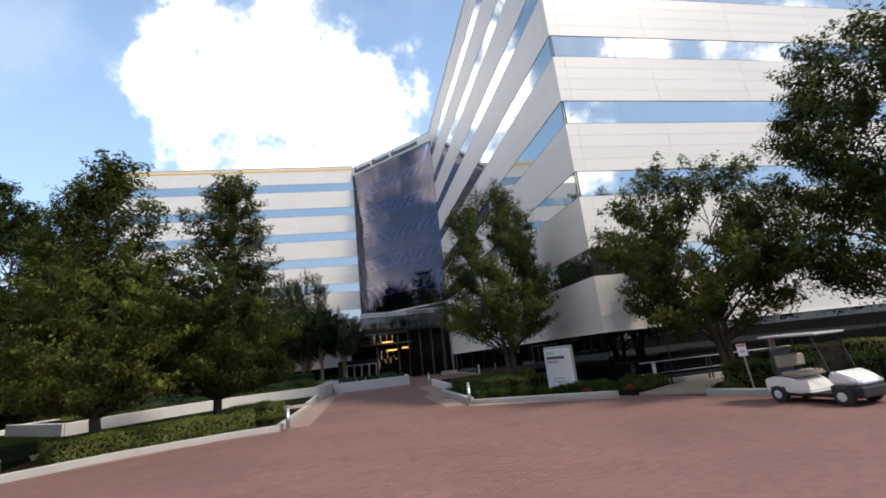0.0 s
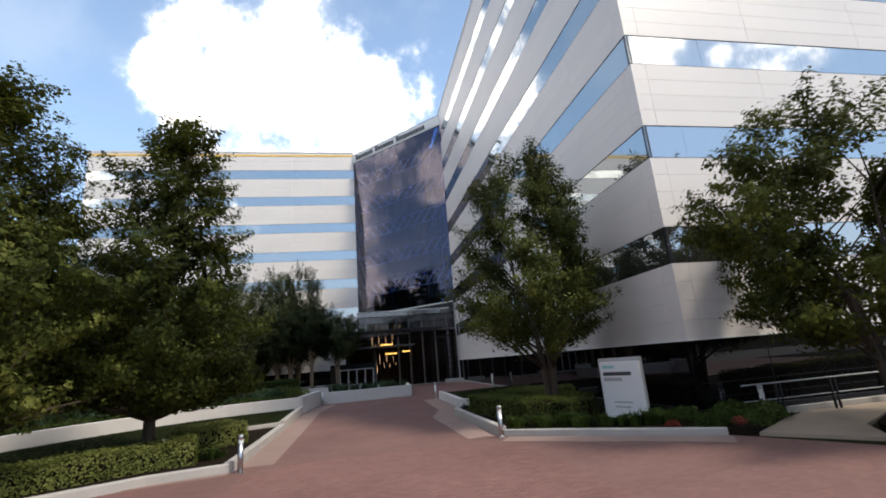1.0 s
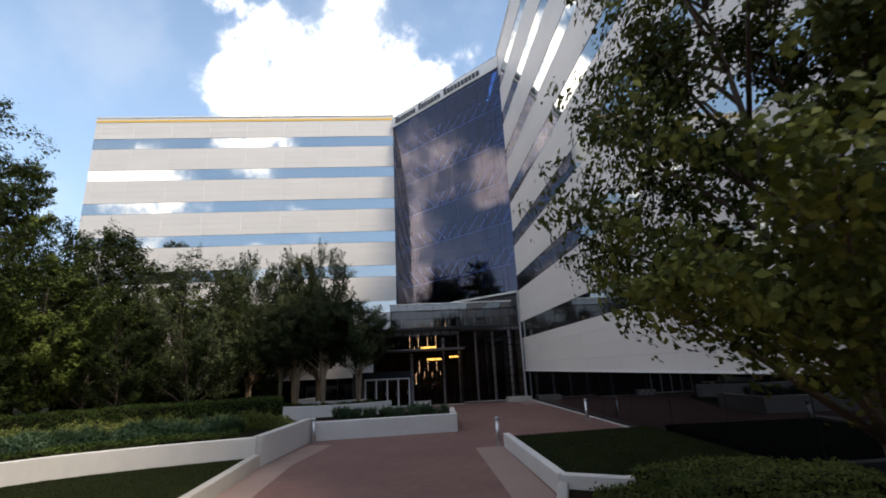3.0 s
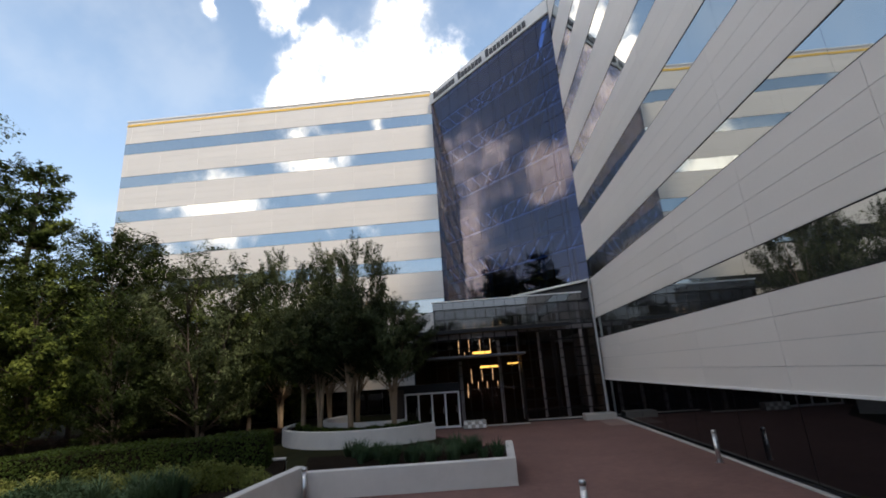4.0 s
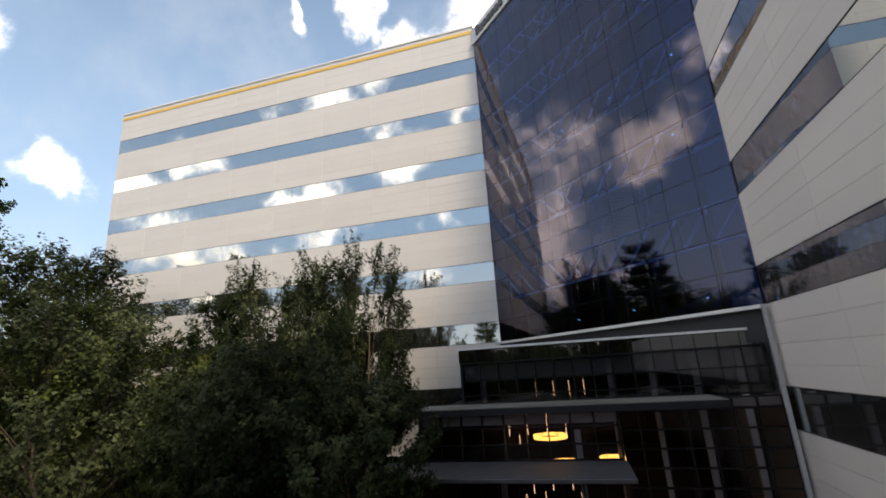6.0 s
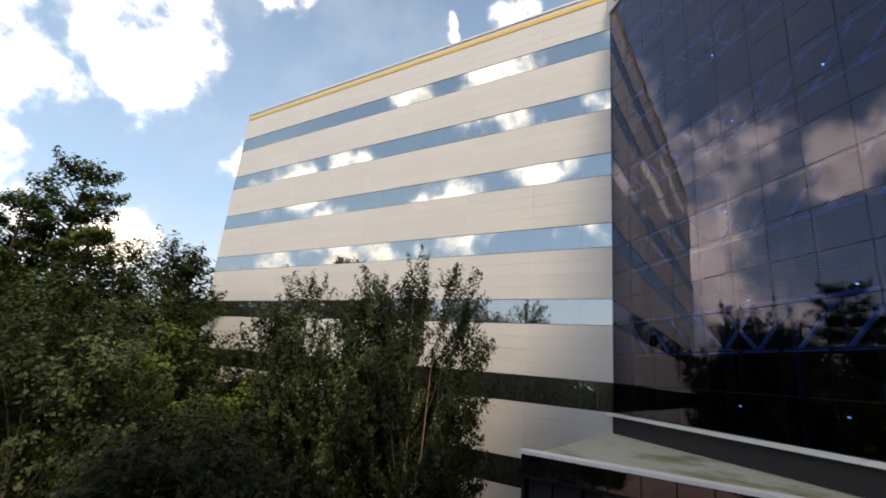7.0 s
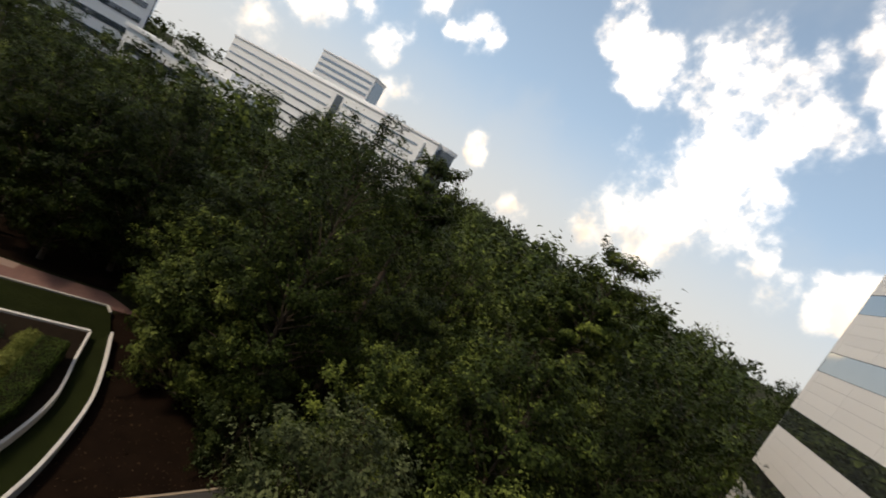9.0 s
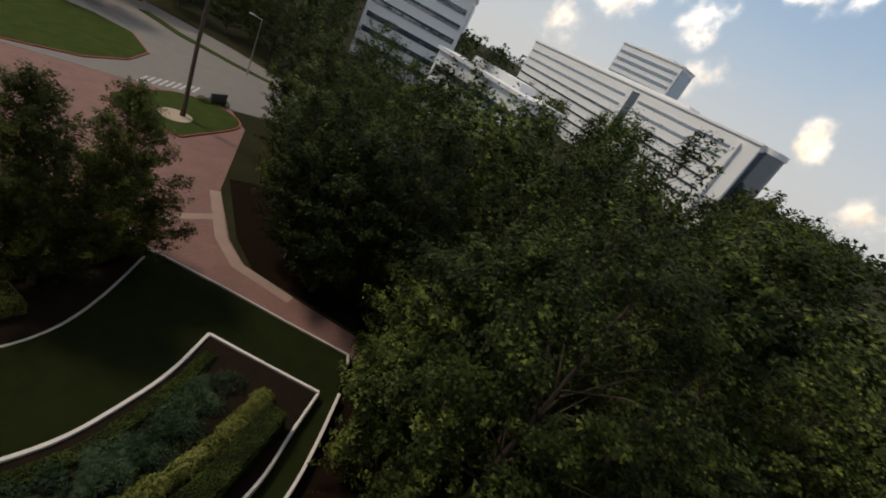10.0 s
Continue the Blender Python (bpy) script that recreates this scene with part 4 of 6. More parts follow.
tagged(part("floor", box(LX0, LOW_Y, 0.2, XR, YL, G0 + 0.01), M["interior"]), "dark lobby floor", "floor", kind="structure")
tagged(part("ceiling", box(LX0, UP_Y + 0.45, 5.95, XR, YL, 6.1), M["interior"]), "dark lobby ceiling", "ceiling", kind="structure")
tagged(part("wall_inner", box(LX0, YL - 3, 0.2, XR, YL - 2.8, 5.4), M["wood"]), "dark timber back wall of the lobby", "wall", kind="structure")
tagged(part("trim", box(XR - 0.22, JY - 0.3, 0.4, XR - 0.1, JY - 0.16, LEDGE), M["sign_grey"]), "slim pale steel edge where pavilion meets the wing", "trim", kind="structure")

doors = thing("entrance_doors", "white framed glass double doors under the canopy", "door", Matrix.Translation((-0.5, 54.55, G0)), kind="structure")
for k in range(5):
    xx = -1.35 + 0.84 * k
    part("door_post", box(xx - 0.05, -0.05, 0, xx + 0.05, 0.05, 2.08), M["coping"], doors)
part("door_head", box(-1.4, -0.06, 2.04, 2.06, 0.06, 2.14), M["coping"], doors)
for k in range(4):
    xx = -1.35 + 0.84 * k
    o = part("pane", box(xx + 0.06, -0.01, 0.02, xx + 0.78, 0.01, 2.03), M["lobby_glass"], doors)
    o.visible_shadow = False
    part("door_rail", box(xx + 0.06, -0.03, 0.0, xx + 0.78, 0.03, 0.12), M["coping"], doors)
    part("handle", tube([(xx + 0.70, -0.07, 0.85), (xx + 0.70, -0.07, 1.25)], 0.018, 6), M["steel"], doors)
tagged(part("wall_vestibule", box(-2.8, 54.4, 0.0, -1.92, 54.7, 2.7), M["brown_stone"]), "dark brown stone pier beside the doors", "wall", kind="structure")
tagged(part("wall_vestibule", box(-2.8, 54.5, 2.46, 1.6, LOW_Y + 0.1, 2.95), M["mullion"]), "black soffit over the doors", "wall", kind="structure")
pl = thing("planter_box", "low box clad in pale patterned tiles beside the doors", "planter", Matrix.Translation((1.75, 53.5, G0)))
part("body", box(0, 0, 0, 1.35, 0.55, 0.42, 0.01), M["sign_grey"], pl)
for i in range(6):
    for j in range(2):
        part("tile", plate(0.20, 0.17, 0.012, M["coping" if (i + j) % 2 else "concrete"]), None, pl, at=Matrix.Translation((0.12 + 0.222 * i, -0.002, 0.03 + 0.19 * j)))
tagged(part("plinth", box(9.0, 53.9, 0.0, 10.8, 54.9, G0 + 0.35, 0.02), M["concrete"]), "low pale concrete block by the glazing", "plinth", kind="structure")
tagged(part("step", box(BAY_X + 0.1, BAY_Y - 0.35, 0.0, 10.8, BAY_Y, G0 + 0.06, 0.01), M["concrete"]), "pale threshold along the recessed lobby glazing", "step", kind="structure")
tagged(part("step", box(1.6, VEST_Y - 0.25, 0.0, BAY_X + 0.1, VEST_Y, G0 + 0.06, 0.01), M["concrete"]), "pale threshold along the lobby glazing", "step", kind="structure")

for xx, yy, zz, r in ((3.2, 58.3, 4.80, 0.63), (3.65, 58.3, 3.80, 0.60), (5.45, 58.3, 3.95, 0.45)):
    lamp = thing("ring_lamp", "glowing golden ring pendant hanging in the lobby", "lamp", Matrix.Translation((xx, yy, zz)), group="ring pendants in the lobby")
    bm = bmesh.new()
    n = 36
    vs = [[bm.verts.new(((r + dr) * math.cos(2 * math.pi * k / n), (r + dr) * math.sin(2 * math.pi * k / n), dz)) for dr, dz in ((0, -0.07), (0.04, -0.07), (0.04, 0.07), (0, 0.07))] for k in range(n)]
    for k in range(n):
        for j in range(4):
            bm.faces.new((vs[k][j], vs[(k + 1) % n][j], vs[(k + 1) % n][(j + 1) % 4], vs[k][(j + 1) % 4]))
    part("ring", bm, M["gold"], lamp)
    for k in range(3):
        a = 2 * math.pi * k / 3
        part("cord", tube([(r * math.cos(a), r * math.sin(a), 0), (0, 0, 5.96 - zz)], 0.008, 4), M["black_metal"], lamp)
for xx in (2.1, 2.85, 3.55, 4.17, 4.75):
    lamp = thing("rod_lamp", "slim glowing warm white rod pendant in the clerestory", "lamp", Matrix.Translation((xx, 58.2, 6.34)), group="rod pendants in the lobby")
    part("rod", tube([(0, 0, 0), (0, 0, 0.58)], 0.016, 6), M["rod"], lamp)
    part("cord", tube([(0, 0, 0.58), (0, 0, 1.72)], 0.006, 4), M["black_metal"], lamp)
for xx, z0, z1 in ((1.59, 4.85, 5.9), (2.33, 4.89, 5.87), (3.12, 4.84, 5.87), (3.85, 4.85, 5.83), (1.98, 4.51, 4.89), (2.36, 2.72, 3.73), (3.11, 2.85, 3.62),
                   (3.85, 2.87, 3.64), (2.04, 1.77, 2.71), (2.79, 2.28, 2.81), (3.43, 2.25, 2.77), (4.15, 2.50, 2.79)):
    lamp = thing("rod_lamp", "slim glowing warm white rod pendant in the lobby", "lamp", Matrix.Translation((xx, 58.2, z0)), group="rod pendants in the lobby")
    part("rod", tube([(0, 0, 0), (0, 0, z1 - z0)], 0.016, 6), M["rod"], lamp)
    part("cord", tube([(0, 0, z1 - z0), (0, 0, 5.96 - z0)], 0.006, 4), M["black_metal"], lamp)

# ---- trees ----


def crown_width(shape, h):
    """Share of the crown's radius at the height h, from 0 at its foot to 1 at its top."""
    if shape == "cone":
        return (1 - h) ** 0.66 * min(1.0, 0.72 + 1.6 * h) + 0.02
    if shape == "dome":
        return (1 - h) ** 0.58 * min(1.0, 0.70 + 1.3 * h) + 0.03
    if shape == "pine":
        return 0.35 + 0.65 * math.sin(math.pi * min(1, h * 0.9 + 0.1))
    return math.sqrt(max(0.02, 1 - (1.75 * h - 0.8) ** 2)) * (1.0 if h < 0.8 else 1 - 1.6 * (h - 0.8))


def leaf_crown(r, p, way, base, height, leaf, size, corners=3):
    """Leaves at the points p, turned outwards and up."""
    n = len(p)
    p[:, 2] = np.maximum(p[:, 2], base * 0.75)
    axis = np.zeros((n, 3))
    axis[:, 2] = base + 0.4 * (height - base)
    nrm = p - axis
    nrm /= np.linalg.norm(nrm, axis=1)[:, None] + 1e-6
    nrm = nrm * 0.9 + way * 0.6
    nrm[:, 2] += 0.35
    sizes = size * r.uniform(0.75, 1.3, n)
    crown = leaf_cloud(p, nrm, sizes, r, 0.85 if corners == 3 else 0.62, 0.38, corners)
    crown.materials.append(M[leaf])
    return crown


def tree_meshes(seed, shape, height, base, radius, boughs, twigs, leaves, size, fluff, trunk_r, trunks=1, leaf="leaf", bark="bark", near=False, rise=0.45, reach=1.0, corners=3):
    """Trunk, boughs that climb to an uneven outline, and leaves along the twigs of each bough."""
    r = np.random.default_rng(seed)
    tall = height - base
    bm = bmesh.new()
    stems = []
    for k in range(trunks):
        a = 2 * math.pi * k / max(1, trunks) + r.uniform(0, 1)
        s, e = (0.0, radius * 0.04) if trunks == 1 else (trunk_r * 0.55, radius * 0.28)
        share = 0.93 if trunks == 1 else 0.62
        zs = [-0.25, 0.10 * base, 0.60 * base, base + tall * 0.18, base + tall * 0.5 * share, base + tall * share]
        out = [0.0, 0.0, 0.06, 0.36, 0.74, 1.0]
        line = [Vector(((s + (e - s) * o) * math.cos(a) + r.normal(0, 0.05) * (o > 0), (s + (e - s) * o) * math.sin(a) + r.normal(0, 0.05) * (o > 0), z)) for o, z in zip(out, zs)]
        rr = trunk_r if trunks == 1 else trunk_r * 0.66
        add_tube(bm, line, [rr * 1.35, rr * 1.02, rr * 0.9, rr * 0.72, rr * 0.42, rr * 0.10], 9)
        stems.append(line)
    lobes = r.uniform(0.72, 1.2, 7)
    limbs, foot, tip, count = [], [], [], []
    for i in range(boughs):
        h = (i + r.uniform(0, 1)) / boughs
        h = h ** (1.25 if shape == "cone" else 0.95)
        if shape == "pine":
            h = (int(h * 5) + 0.35 * r.uniform(0, 1)) / 5 + 0.1
        a = i * 2.39996 + r.uniform(-0.5, 0.5)
        k = (a / (2 * math.pi) * 7) % 7
        lobe = lobes[int(k)] * (1 - k % 1) + lobes[(int(k) + 1) % 7] * (k % 1)
        q = radius * crown_width(shape, h) * lobe * r.uniform(0.62, 1.0)
        end = Vector((q * math.cos(a), q * math.sin(a), base + h * tall))
        z0 = max(base * 0.62, end.z - max(0.4, rise * q) - (0.1 if shape == "cone" else 0.16 * h) * tall * (0.4 + 0.6 * r.uniform(0, 1)))
        line = min(stems, key=lambda g: (g[4].to_2d() - end.to_2d()).length)
        st = line[-1]
        for u, v in zip(line[1:], line[2:]):
            if u.z <= z0 <= v.z:
                st = u.lerp(v, (z0 - u.z) / (v.z - u.z))
        if st.z > end.z:
            st = line[2].lerp(line[3], 0.6)
        mid = st.lerp(end, 0.5) + Vector((r.normal(0, 0.12), r.normal(0, 0.12), 0.06 * (end - st).length))
        w = trunk_r * (0.34 if trunks == 1 else 0.30) * (1 - 0.6 * h)
        limbs.append(([st, mid, end], [w, w * 0.6, w * 0.14]))
        n = max(3, int(twigs * (0.35 + 0.65 * q / radius) * r.uniform(0.6, 1.3)))
        t = r.uniform(0.16 if shape == "cone" else 0.30, 1.04, n)[:, None] ** 0.75
        A, B, C = (np.array(v) for v in (st, mid, end))
        spot = A * (1 - t) ** 2 + 2 * B * t * (1 - t) + C * t ** 2
        d = r.normal(0, 0.62, (n, 3)) + np.array([math.cos(a), math.sin(a), 0]) * 0.55
        d[:, 2] = np.abs(d[:, 2]) * 0.6 + rise * 0.9 - 0.25
        d /= np.linalg.norm(d, axis=1)[:, None]
        length = reach * r.uniform(0.45, 1.25, n)[:, None]
        foot.append(spot)
        tip.append(spot + d * length)
        count.append(np.maximum(6, leaves * (length[:, 0] / reach) * r.uniform(0.6, 1.3, n)).astype(int))
    if trunks == 1 and shape != "pine":
        n = 14
        spot = np.array([0, 0, height]) - np.stack([np.zeros(n), np.zeros(n), np.linspace(0.25, tall * 0.16, n)], 1)
        d = r.normal(0, 0.35, (n, 3)) * np.linspace(0.3, 1.3, n)[:, None]
        d[:, 2] = 0.6
        foot.append(spot)
        tip.append(spot + d * reach * 0.8)
        count.append(np.full(n, int(leaves * 0.7)))
    foot, tip, count = np.concatenate(foot), np.concatenate(tip), np.concatenate(count)
    n = int(count.sum())
    f, g = np.repeat(foot, count, 0), np.repeat(tip, count, 0)
    u = r.uniform(0, 1, n)[:, None] ** 0.8
    way = r.normal(0, 1, (n, 3))
    p = f + (g - f) * u + way * fluff * (1.15 - 0.75 * u)
    way /= np.linalg.norm(way, axis=1)[:, None]
    crown = leaf_crown(r, p, way, base, height, leaf, size, corners)
    branches = []
    for line, radii in limbs:
        if near:
            branches.append(mesh_of(tube(line, radii, 6), M[bark], True))
        else:
            add_tube(bm, line, radii, 5)
    return mesh_of(bm, M[bark], True), crown, branches


def clump_tree(seed, height, base, radius, clumps, leaves, size, clump_r, leaf):
    """Tree for the distance: a trunk and a round crown of leaf clumps."""
    r = np.random.default_rng(seed)
    h, a = r.uniform(0, 1, clumps), r.uniform(0, 2 * math.pi, clumps)
    q = radius * np.array([crown_width("round", v) for v in h]) * np.sqrt(r.uniform(0.12, 1, clumps))
    centres = np.stack([q * np.cos(a), q * np.sin(a), base + h * (height - base)], 1)
    n = clumps * leaves
    way = r.normal(0, 1, (n, 3))
    p = np.repeat(centres, leaves, 0) + way * np.repeat(clump_r * r.uniform(0.3, 0.65, clumps), leaves)[:, None]
    way /= np.linalg.norm(way, axis=1)[:, None]
    crown = leaf_crown(r, p, way, base, height, leaf, size)
    return mesh_of(tube([(0, 0, -0.25), (0, 0, base), (0, 0, height * 0.8)], [0.3, 0.25, 0.06], 7), M["bark"], True), crown, []


def make_tree(name, label, meshes, at, group=""):
    t = thing(name, label, "tree", at, group)
    trunk = part("trunk", meshes[0], None, t)
    for b in meshes[2]:
        part("limb", b, None, trunk)
    part("crown", meshes[1], None, t)
    return t


OAK = tree_meshes(11, "dome", 10.4, 2.6, 4.5, 70, 26, 88, 0.098, 0.18, 0.21, 3, "leaf_oak_shaded", "bark", True, 0.55, 0.95, 4)
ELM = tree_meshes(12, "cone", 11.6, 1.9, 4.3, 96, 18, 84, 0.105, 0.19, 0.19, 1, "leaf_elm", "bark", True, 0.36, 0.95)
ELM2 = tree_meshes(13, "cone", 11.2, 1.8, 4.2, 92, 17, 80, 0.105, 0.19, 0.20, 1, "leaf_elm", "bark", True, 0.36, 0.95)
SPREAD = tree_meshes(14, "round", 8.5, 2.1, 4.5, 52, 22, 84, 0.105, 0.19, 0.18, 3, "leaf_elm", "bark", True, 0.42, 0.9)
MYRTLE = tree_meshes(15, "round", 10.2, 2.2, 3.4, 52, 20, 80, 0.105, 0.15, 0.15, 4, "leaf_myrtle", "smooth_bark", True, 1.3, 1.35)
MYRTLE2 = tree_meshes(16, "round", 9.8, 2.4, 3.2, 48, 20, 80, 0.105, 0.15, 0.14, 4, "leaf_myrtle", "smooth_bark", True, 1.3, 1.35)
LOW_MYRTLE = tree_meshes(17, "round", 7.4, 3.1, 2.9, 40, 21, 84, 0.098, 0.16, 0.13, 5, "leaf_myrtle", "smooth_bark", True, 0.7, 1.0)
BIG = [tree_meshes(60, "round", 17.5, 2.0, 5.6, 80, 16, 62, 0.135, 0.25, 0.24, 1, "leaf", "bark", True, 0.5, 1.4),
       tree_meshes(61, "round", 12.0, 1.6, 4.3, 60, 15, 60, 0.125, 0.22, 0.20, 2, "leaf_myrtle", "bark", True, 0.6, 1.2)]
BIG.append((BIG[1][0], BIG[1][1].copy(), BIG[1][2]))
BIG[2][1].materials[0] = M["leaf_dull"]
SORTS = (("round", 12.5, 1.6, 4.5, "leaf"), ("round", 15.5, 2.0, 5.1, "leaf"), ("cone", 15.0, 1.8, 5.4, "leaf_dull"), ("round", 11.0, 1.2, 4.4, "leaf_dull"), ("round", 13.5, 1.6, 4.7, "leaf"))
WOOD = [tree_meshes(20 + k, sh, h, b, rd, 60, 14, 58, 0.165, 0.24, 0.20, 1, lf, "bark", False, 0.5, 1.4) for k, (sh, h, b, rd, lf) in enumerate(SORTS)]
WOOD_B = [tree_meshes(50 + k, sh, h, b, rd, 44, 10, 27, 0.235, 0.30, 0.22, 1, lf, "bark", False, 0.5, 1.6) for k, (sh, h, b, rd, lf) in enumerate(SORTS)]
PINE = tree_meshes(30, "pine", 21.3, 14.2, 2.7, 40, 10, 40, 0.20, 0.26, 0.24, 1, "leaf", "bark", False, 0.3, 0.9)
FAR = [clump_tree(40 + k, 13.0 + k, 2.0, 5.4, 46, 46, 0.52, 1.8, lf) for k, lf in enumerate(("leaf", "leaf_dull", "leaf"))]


def stand(x, y, z, turn, s=1.0, sz=None, lean=0.0):
    return Matrix.Translation((x, y, gz(y) + z)) @ Matrix.Rotation(radians(lean), 4, "Y") @ Matrix.Rotation(radians(turn), 4, "Z") @ Matrix.Diagonal((s, s, sz or s, 1))


def plant(name, label, meshes, x, y, z, turn, s=1.0, sz=None, group="", lean=0.0):
    make_tree(name, label, meshes, stand(x, y, z, turn, s, sz, lean), group)


plant("shade_tree", "broad green shade tree with three stems in the hedge bed", OAK, 7.75, 23.6, 0.16, 280, 1.0, 1.06)
plant("elm_tree", "upright green tree with a straight trunk in the front bed", ELM, -6.35, 22.5, 0.2, 0, group="trees in the front bed", lean=3.0)
plant("elm_tree", "tall upright green tree at the bed's far end", ELM2, -9.5, 19.4, 0.2, 120, group="trees in the front bed")
plant("shade_tree", "spreading multi-stemmed tree behind the drive kerb", SPREAD, 13.9, 15.8, 0.12, 10, lean=-4.0)
plant("shade_tree", "large dark green tree over the drive hedge", OAK, 17.9, 11.3, 0.12, 150, 1.16)
for x, y, mesh, turn, sc, tall in ((-6.9, 62.0, MYRTLE, 130, 1.04, 1.36), (-9.0, 61.6, MYRTLE2, 20, 1.0, 1.34), (-12.8, 61.2, MYRTLE, 0, 1.06, 1.28)):
    plant("crape_myrtle", "tall feathery multi-stemmed tree close to the far wing", mesh, x, y, 0.2, turn, sc, tall, group="slender trees by the far wing")
for x, y, turn, sc in ((-7.7, 52.7, 0, 1.0), (-6.2, 51.3, 75, 0.92), (-4.2, 50.4, 160, 1.04), (-1.9, 50.8, 250, 0.90)):
    plant("crape_myrtle", "slender tree with bare tan stems growing in the rounded planter", LOW_MYRTLE, x, y, 0.58, turn, sc, group="slender trees in the rounded planter")
plant("oak_tree", "dark low-branched tree on the mulch by the far wing", BIG[1], -13.2, 51.4, 0, 0, 0.95)
plant("oak_tree", "dark low-branched tree on the mulch by the far wing", WOOD[3], -17.5, 57.0, 0, 80, 0.95)
plant("oak_tree", "dark tree on the mulch", WOOD[0], -15.0, 60.5, 0, 160, 0.8, 0.95)
for x, y, sc in ((-13.0, 64.0, 0.72), (-17.6, 63.8, 0.8), (-22.0, 63.4, 0.78)):
    plant("oak_tree", "low dark tree close to the far wing's foot", WOOD[3], x, y, -0.5, 40 * x, sc, group="low trees along the far wing")
plant("oak_tree", "tall green tree west of the terrace", BIG[0], -22.8, 40.9, 0, 30, 1.06, 1.08)
plant("oak_tree", "green tree west of the terrace", WOOD[0], -27.0, 52.0, 0, 90, 1.0)
plant("oak_tree", "sunlit green tree by the far wing", WOOD[4], -22.6, 55.0, 0, 190, 1.08)
plant("oak_tree", "green tree west of the terrace", WOOD[0], -21.4, 48.7, 0, 200, 0.86)
plant("oak_tree", "dark low-branched tree on the mulch by the terrace", BIG[2], -16.6, 49.2, 0, 250, 0.66)
for x, y, k, sc in ((-31.4, 62.4, 1, 1.14), (-50.0, 23.5, 1, 1.5), (-46.4, 18.2, 4, 1.35), (-53.6, 30.7, 2, 1.45), (-42.4, 44.8, 1, 0.95), (-43.0, 27.5, 4, 1.4)):
    plant("woodland_tree", "tall green tree standing over the woodland", WOOD_B[k] if x < -35 else WOOD[k], x, y, 0, 37 * k + x, sc * 0.9, sc, group="woodland west of the garden")
for x, y, k, sc in ((-20.9, 43.2, 3, 0.62), (-22.0, 37.0, 3, 0.95), (-23.9, 32.4, 0, 0.82)):
    plant("oak_tree", "dark low-branched tree on the mulch beside the curved garden wall", WOOD[k], x, y, -0.6, 50 * k + 9 * x, sc, sc * 0.95, group="trees along the garden wall")
plant("oak_tree", "green tree overhanging the brick walk", WOOD[0], -22.4, 21.0, 0, 300, 1.05)
plant("pine_tree", "tall pine with a bare trunk and layered crown", PINE, -30.2, 55.2, 0, 0, 0.985)
plant("pine_tree", "slim pine with a bare trunk beside a taller one", PINE, -32.6, 53.4, 0, 140, 0.86)
plant("pine_tree", "tall pine with a bare trunk over the woodland", PINE, -29.6, 42.0, 0, 220, 0.96)
plant("pine_tree", "tall pine with a bare trunk and layered crown", PINE, -14.3, -7.4, 0.1, 60, 0.95)

wood_rng = np.random.default_rng(77)
spots = [(-22.5, 9.5), (-21.2, 17.0), (-26.5, 22.5), (-26.0, 31.0), (-24.0, 36.2), (-25.0, 14.0), (-27.5, 5.5), (-24.5, 1.0), (-31.0, 45.0), (-36.0, 52.0), (-34.0, 30.0),
         (-32.0, 16.5), (-38.0, 40.5), (-40.0, 61.0), (-36.0, 23.0), (-45.0, 51.0), (-33.5, 8.5), (-44.0, 32.0), (-42.0, 16.0), (-46.0, 42.0), (-30.0, -4.0), (-38.0, -1.0), (-46, 6), (-48, 24),
         (-39.0, 69.0), (-47.0, 62.0), (-38, 78), (-24, 60), (-53, 70), (-27, -12), (-36, -12)]
for i, (x, y) in enumerate(spots):
    plant("woodland_tree", "leafy green woodland tree beyond the garden", (WOOD if x > -33 else WOOD_B)[i % 5], x, y, -0.02, wood_rng.uniform(0, 360), wood_rng.uniform(1.0, 1.2) if y > 20 else wood_rng.uniform(0.85, 1.05), group="woodland west of the garden")
all_spots = list(spots) + [(-13.6, 52.3), (-17.5, 57), (-9.8, 58.5), (-23.6, 40.6), (-22.6, 55.0), (-29.2, 61.6), (-50, 23.5), (-46.4, 18.2), (-53.6, 30.7), (-42.4, 44.8), (-43, 27.5), (-39.8, 36.5), (-27, 52), (-21, 48.5), (-31.7, 55.8), (-33.4, 52.6), (-15.8, 46.2), (-22.4, 21)]
tries = 0
while tries < 900:
    tries += 1
    x, y = wood_rng.uniform(-62, -25), wood_rng.uniform(-6, 72)
    if x > -27.5 and y < 27 or (x > -29 and 27 < y < 36) or (y > 60 and x > -38):
        continue
    if all((x - a) ** 2 + (y - b) ** 2 > 36 for a, b in all_spots):
        all_spots.append((x, y))
        if x > -40:
            plant("woodland_tree", "leafy green woodland tree beyond the garden", (WOOD if x > -32 else WOOD_B)[len(all_spots) % 5], x, y, -0.02, wood_rng.uniform(0, 360), wood_rng.uniform(0.95, 1.22), group="woodland west of the garden")
        else:
            plant("woodland_tree", "leafy green woodland tree beyond the garden", FAR[len(all_spots) % 3], x, y, -0.02, wood_rng.uniform(0, 360), wood_rng.uniform(0.95, 1.3), group="woodland west of the garden")
far_spots = []
while len(far_spots) < 105:
    x, y = wood_rng.uniform(-260, -60), wood_rng.uniform(-140, 190)
    if y < -20 and x > -60:
        continue
    if all((x - a) ** 2 + (y - b) ** 2 > 81 for a, b in far_spots):
        far_spots.append((x, y))
for k in range(26):
    far_spots.append((wood_rng.uniform(-70, 30), wood_rng.uniform(-130, -76)))
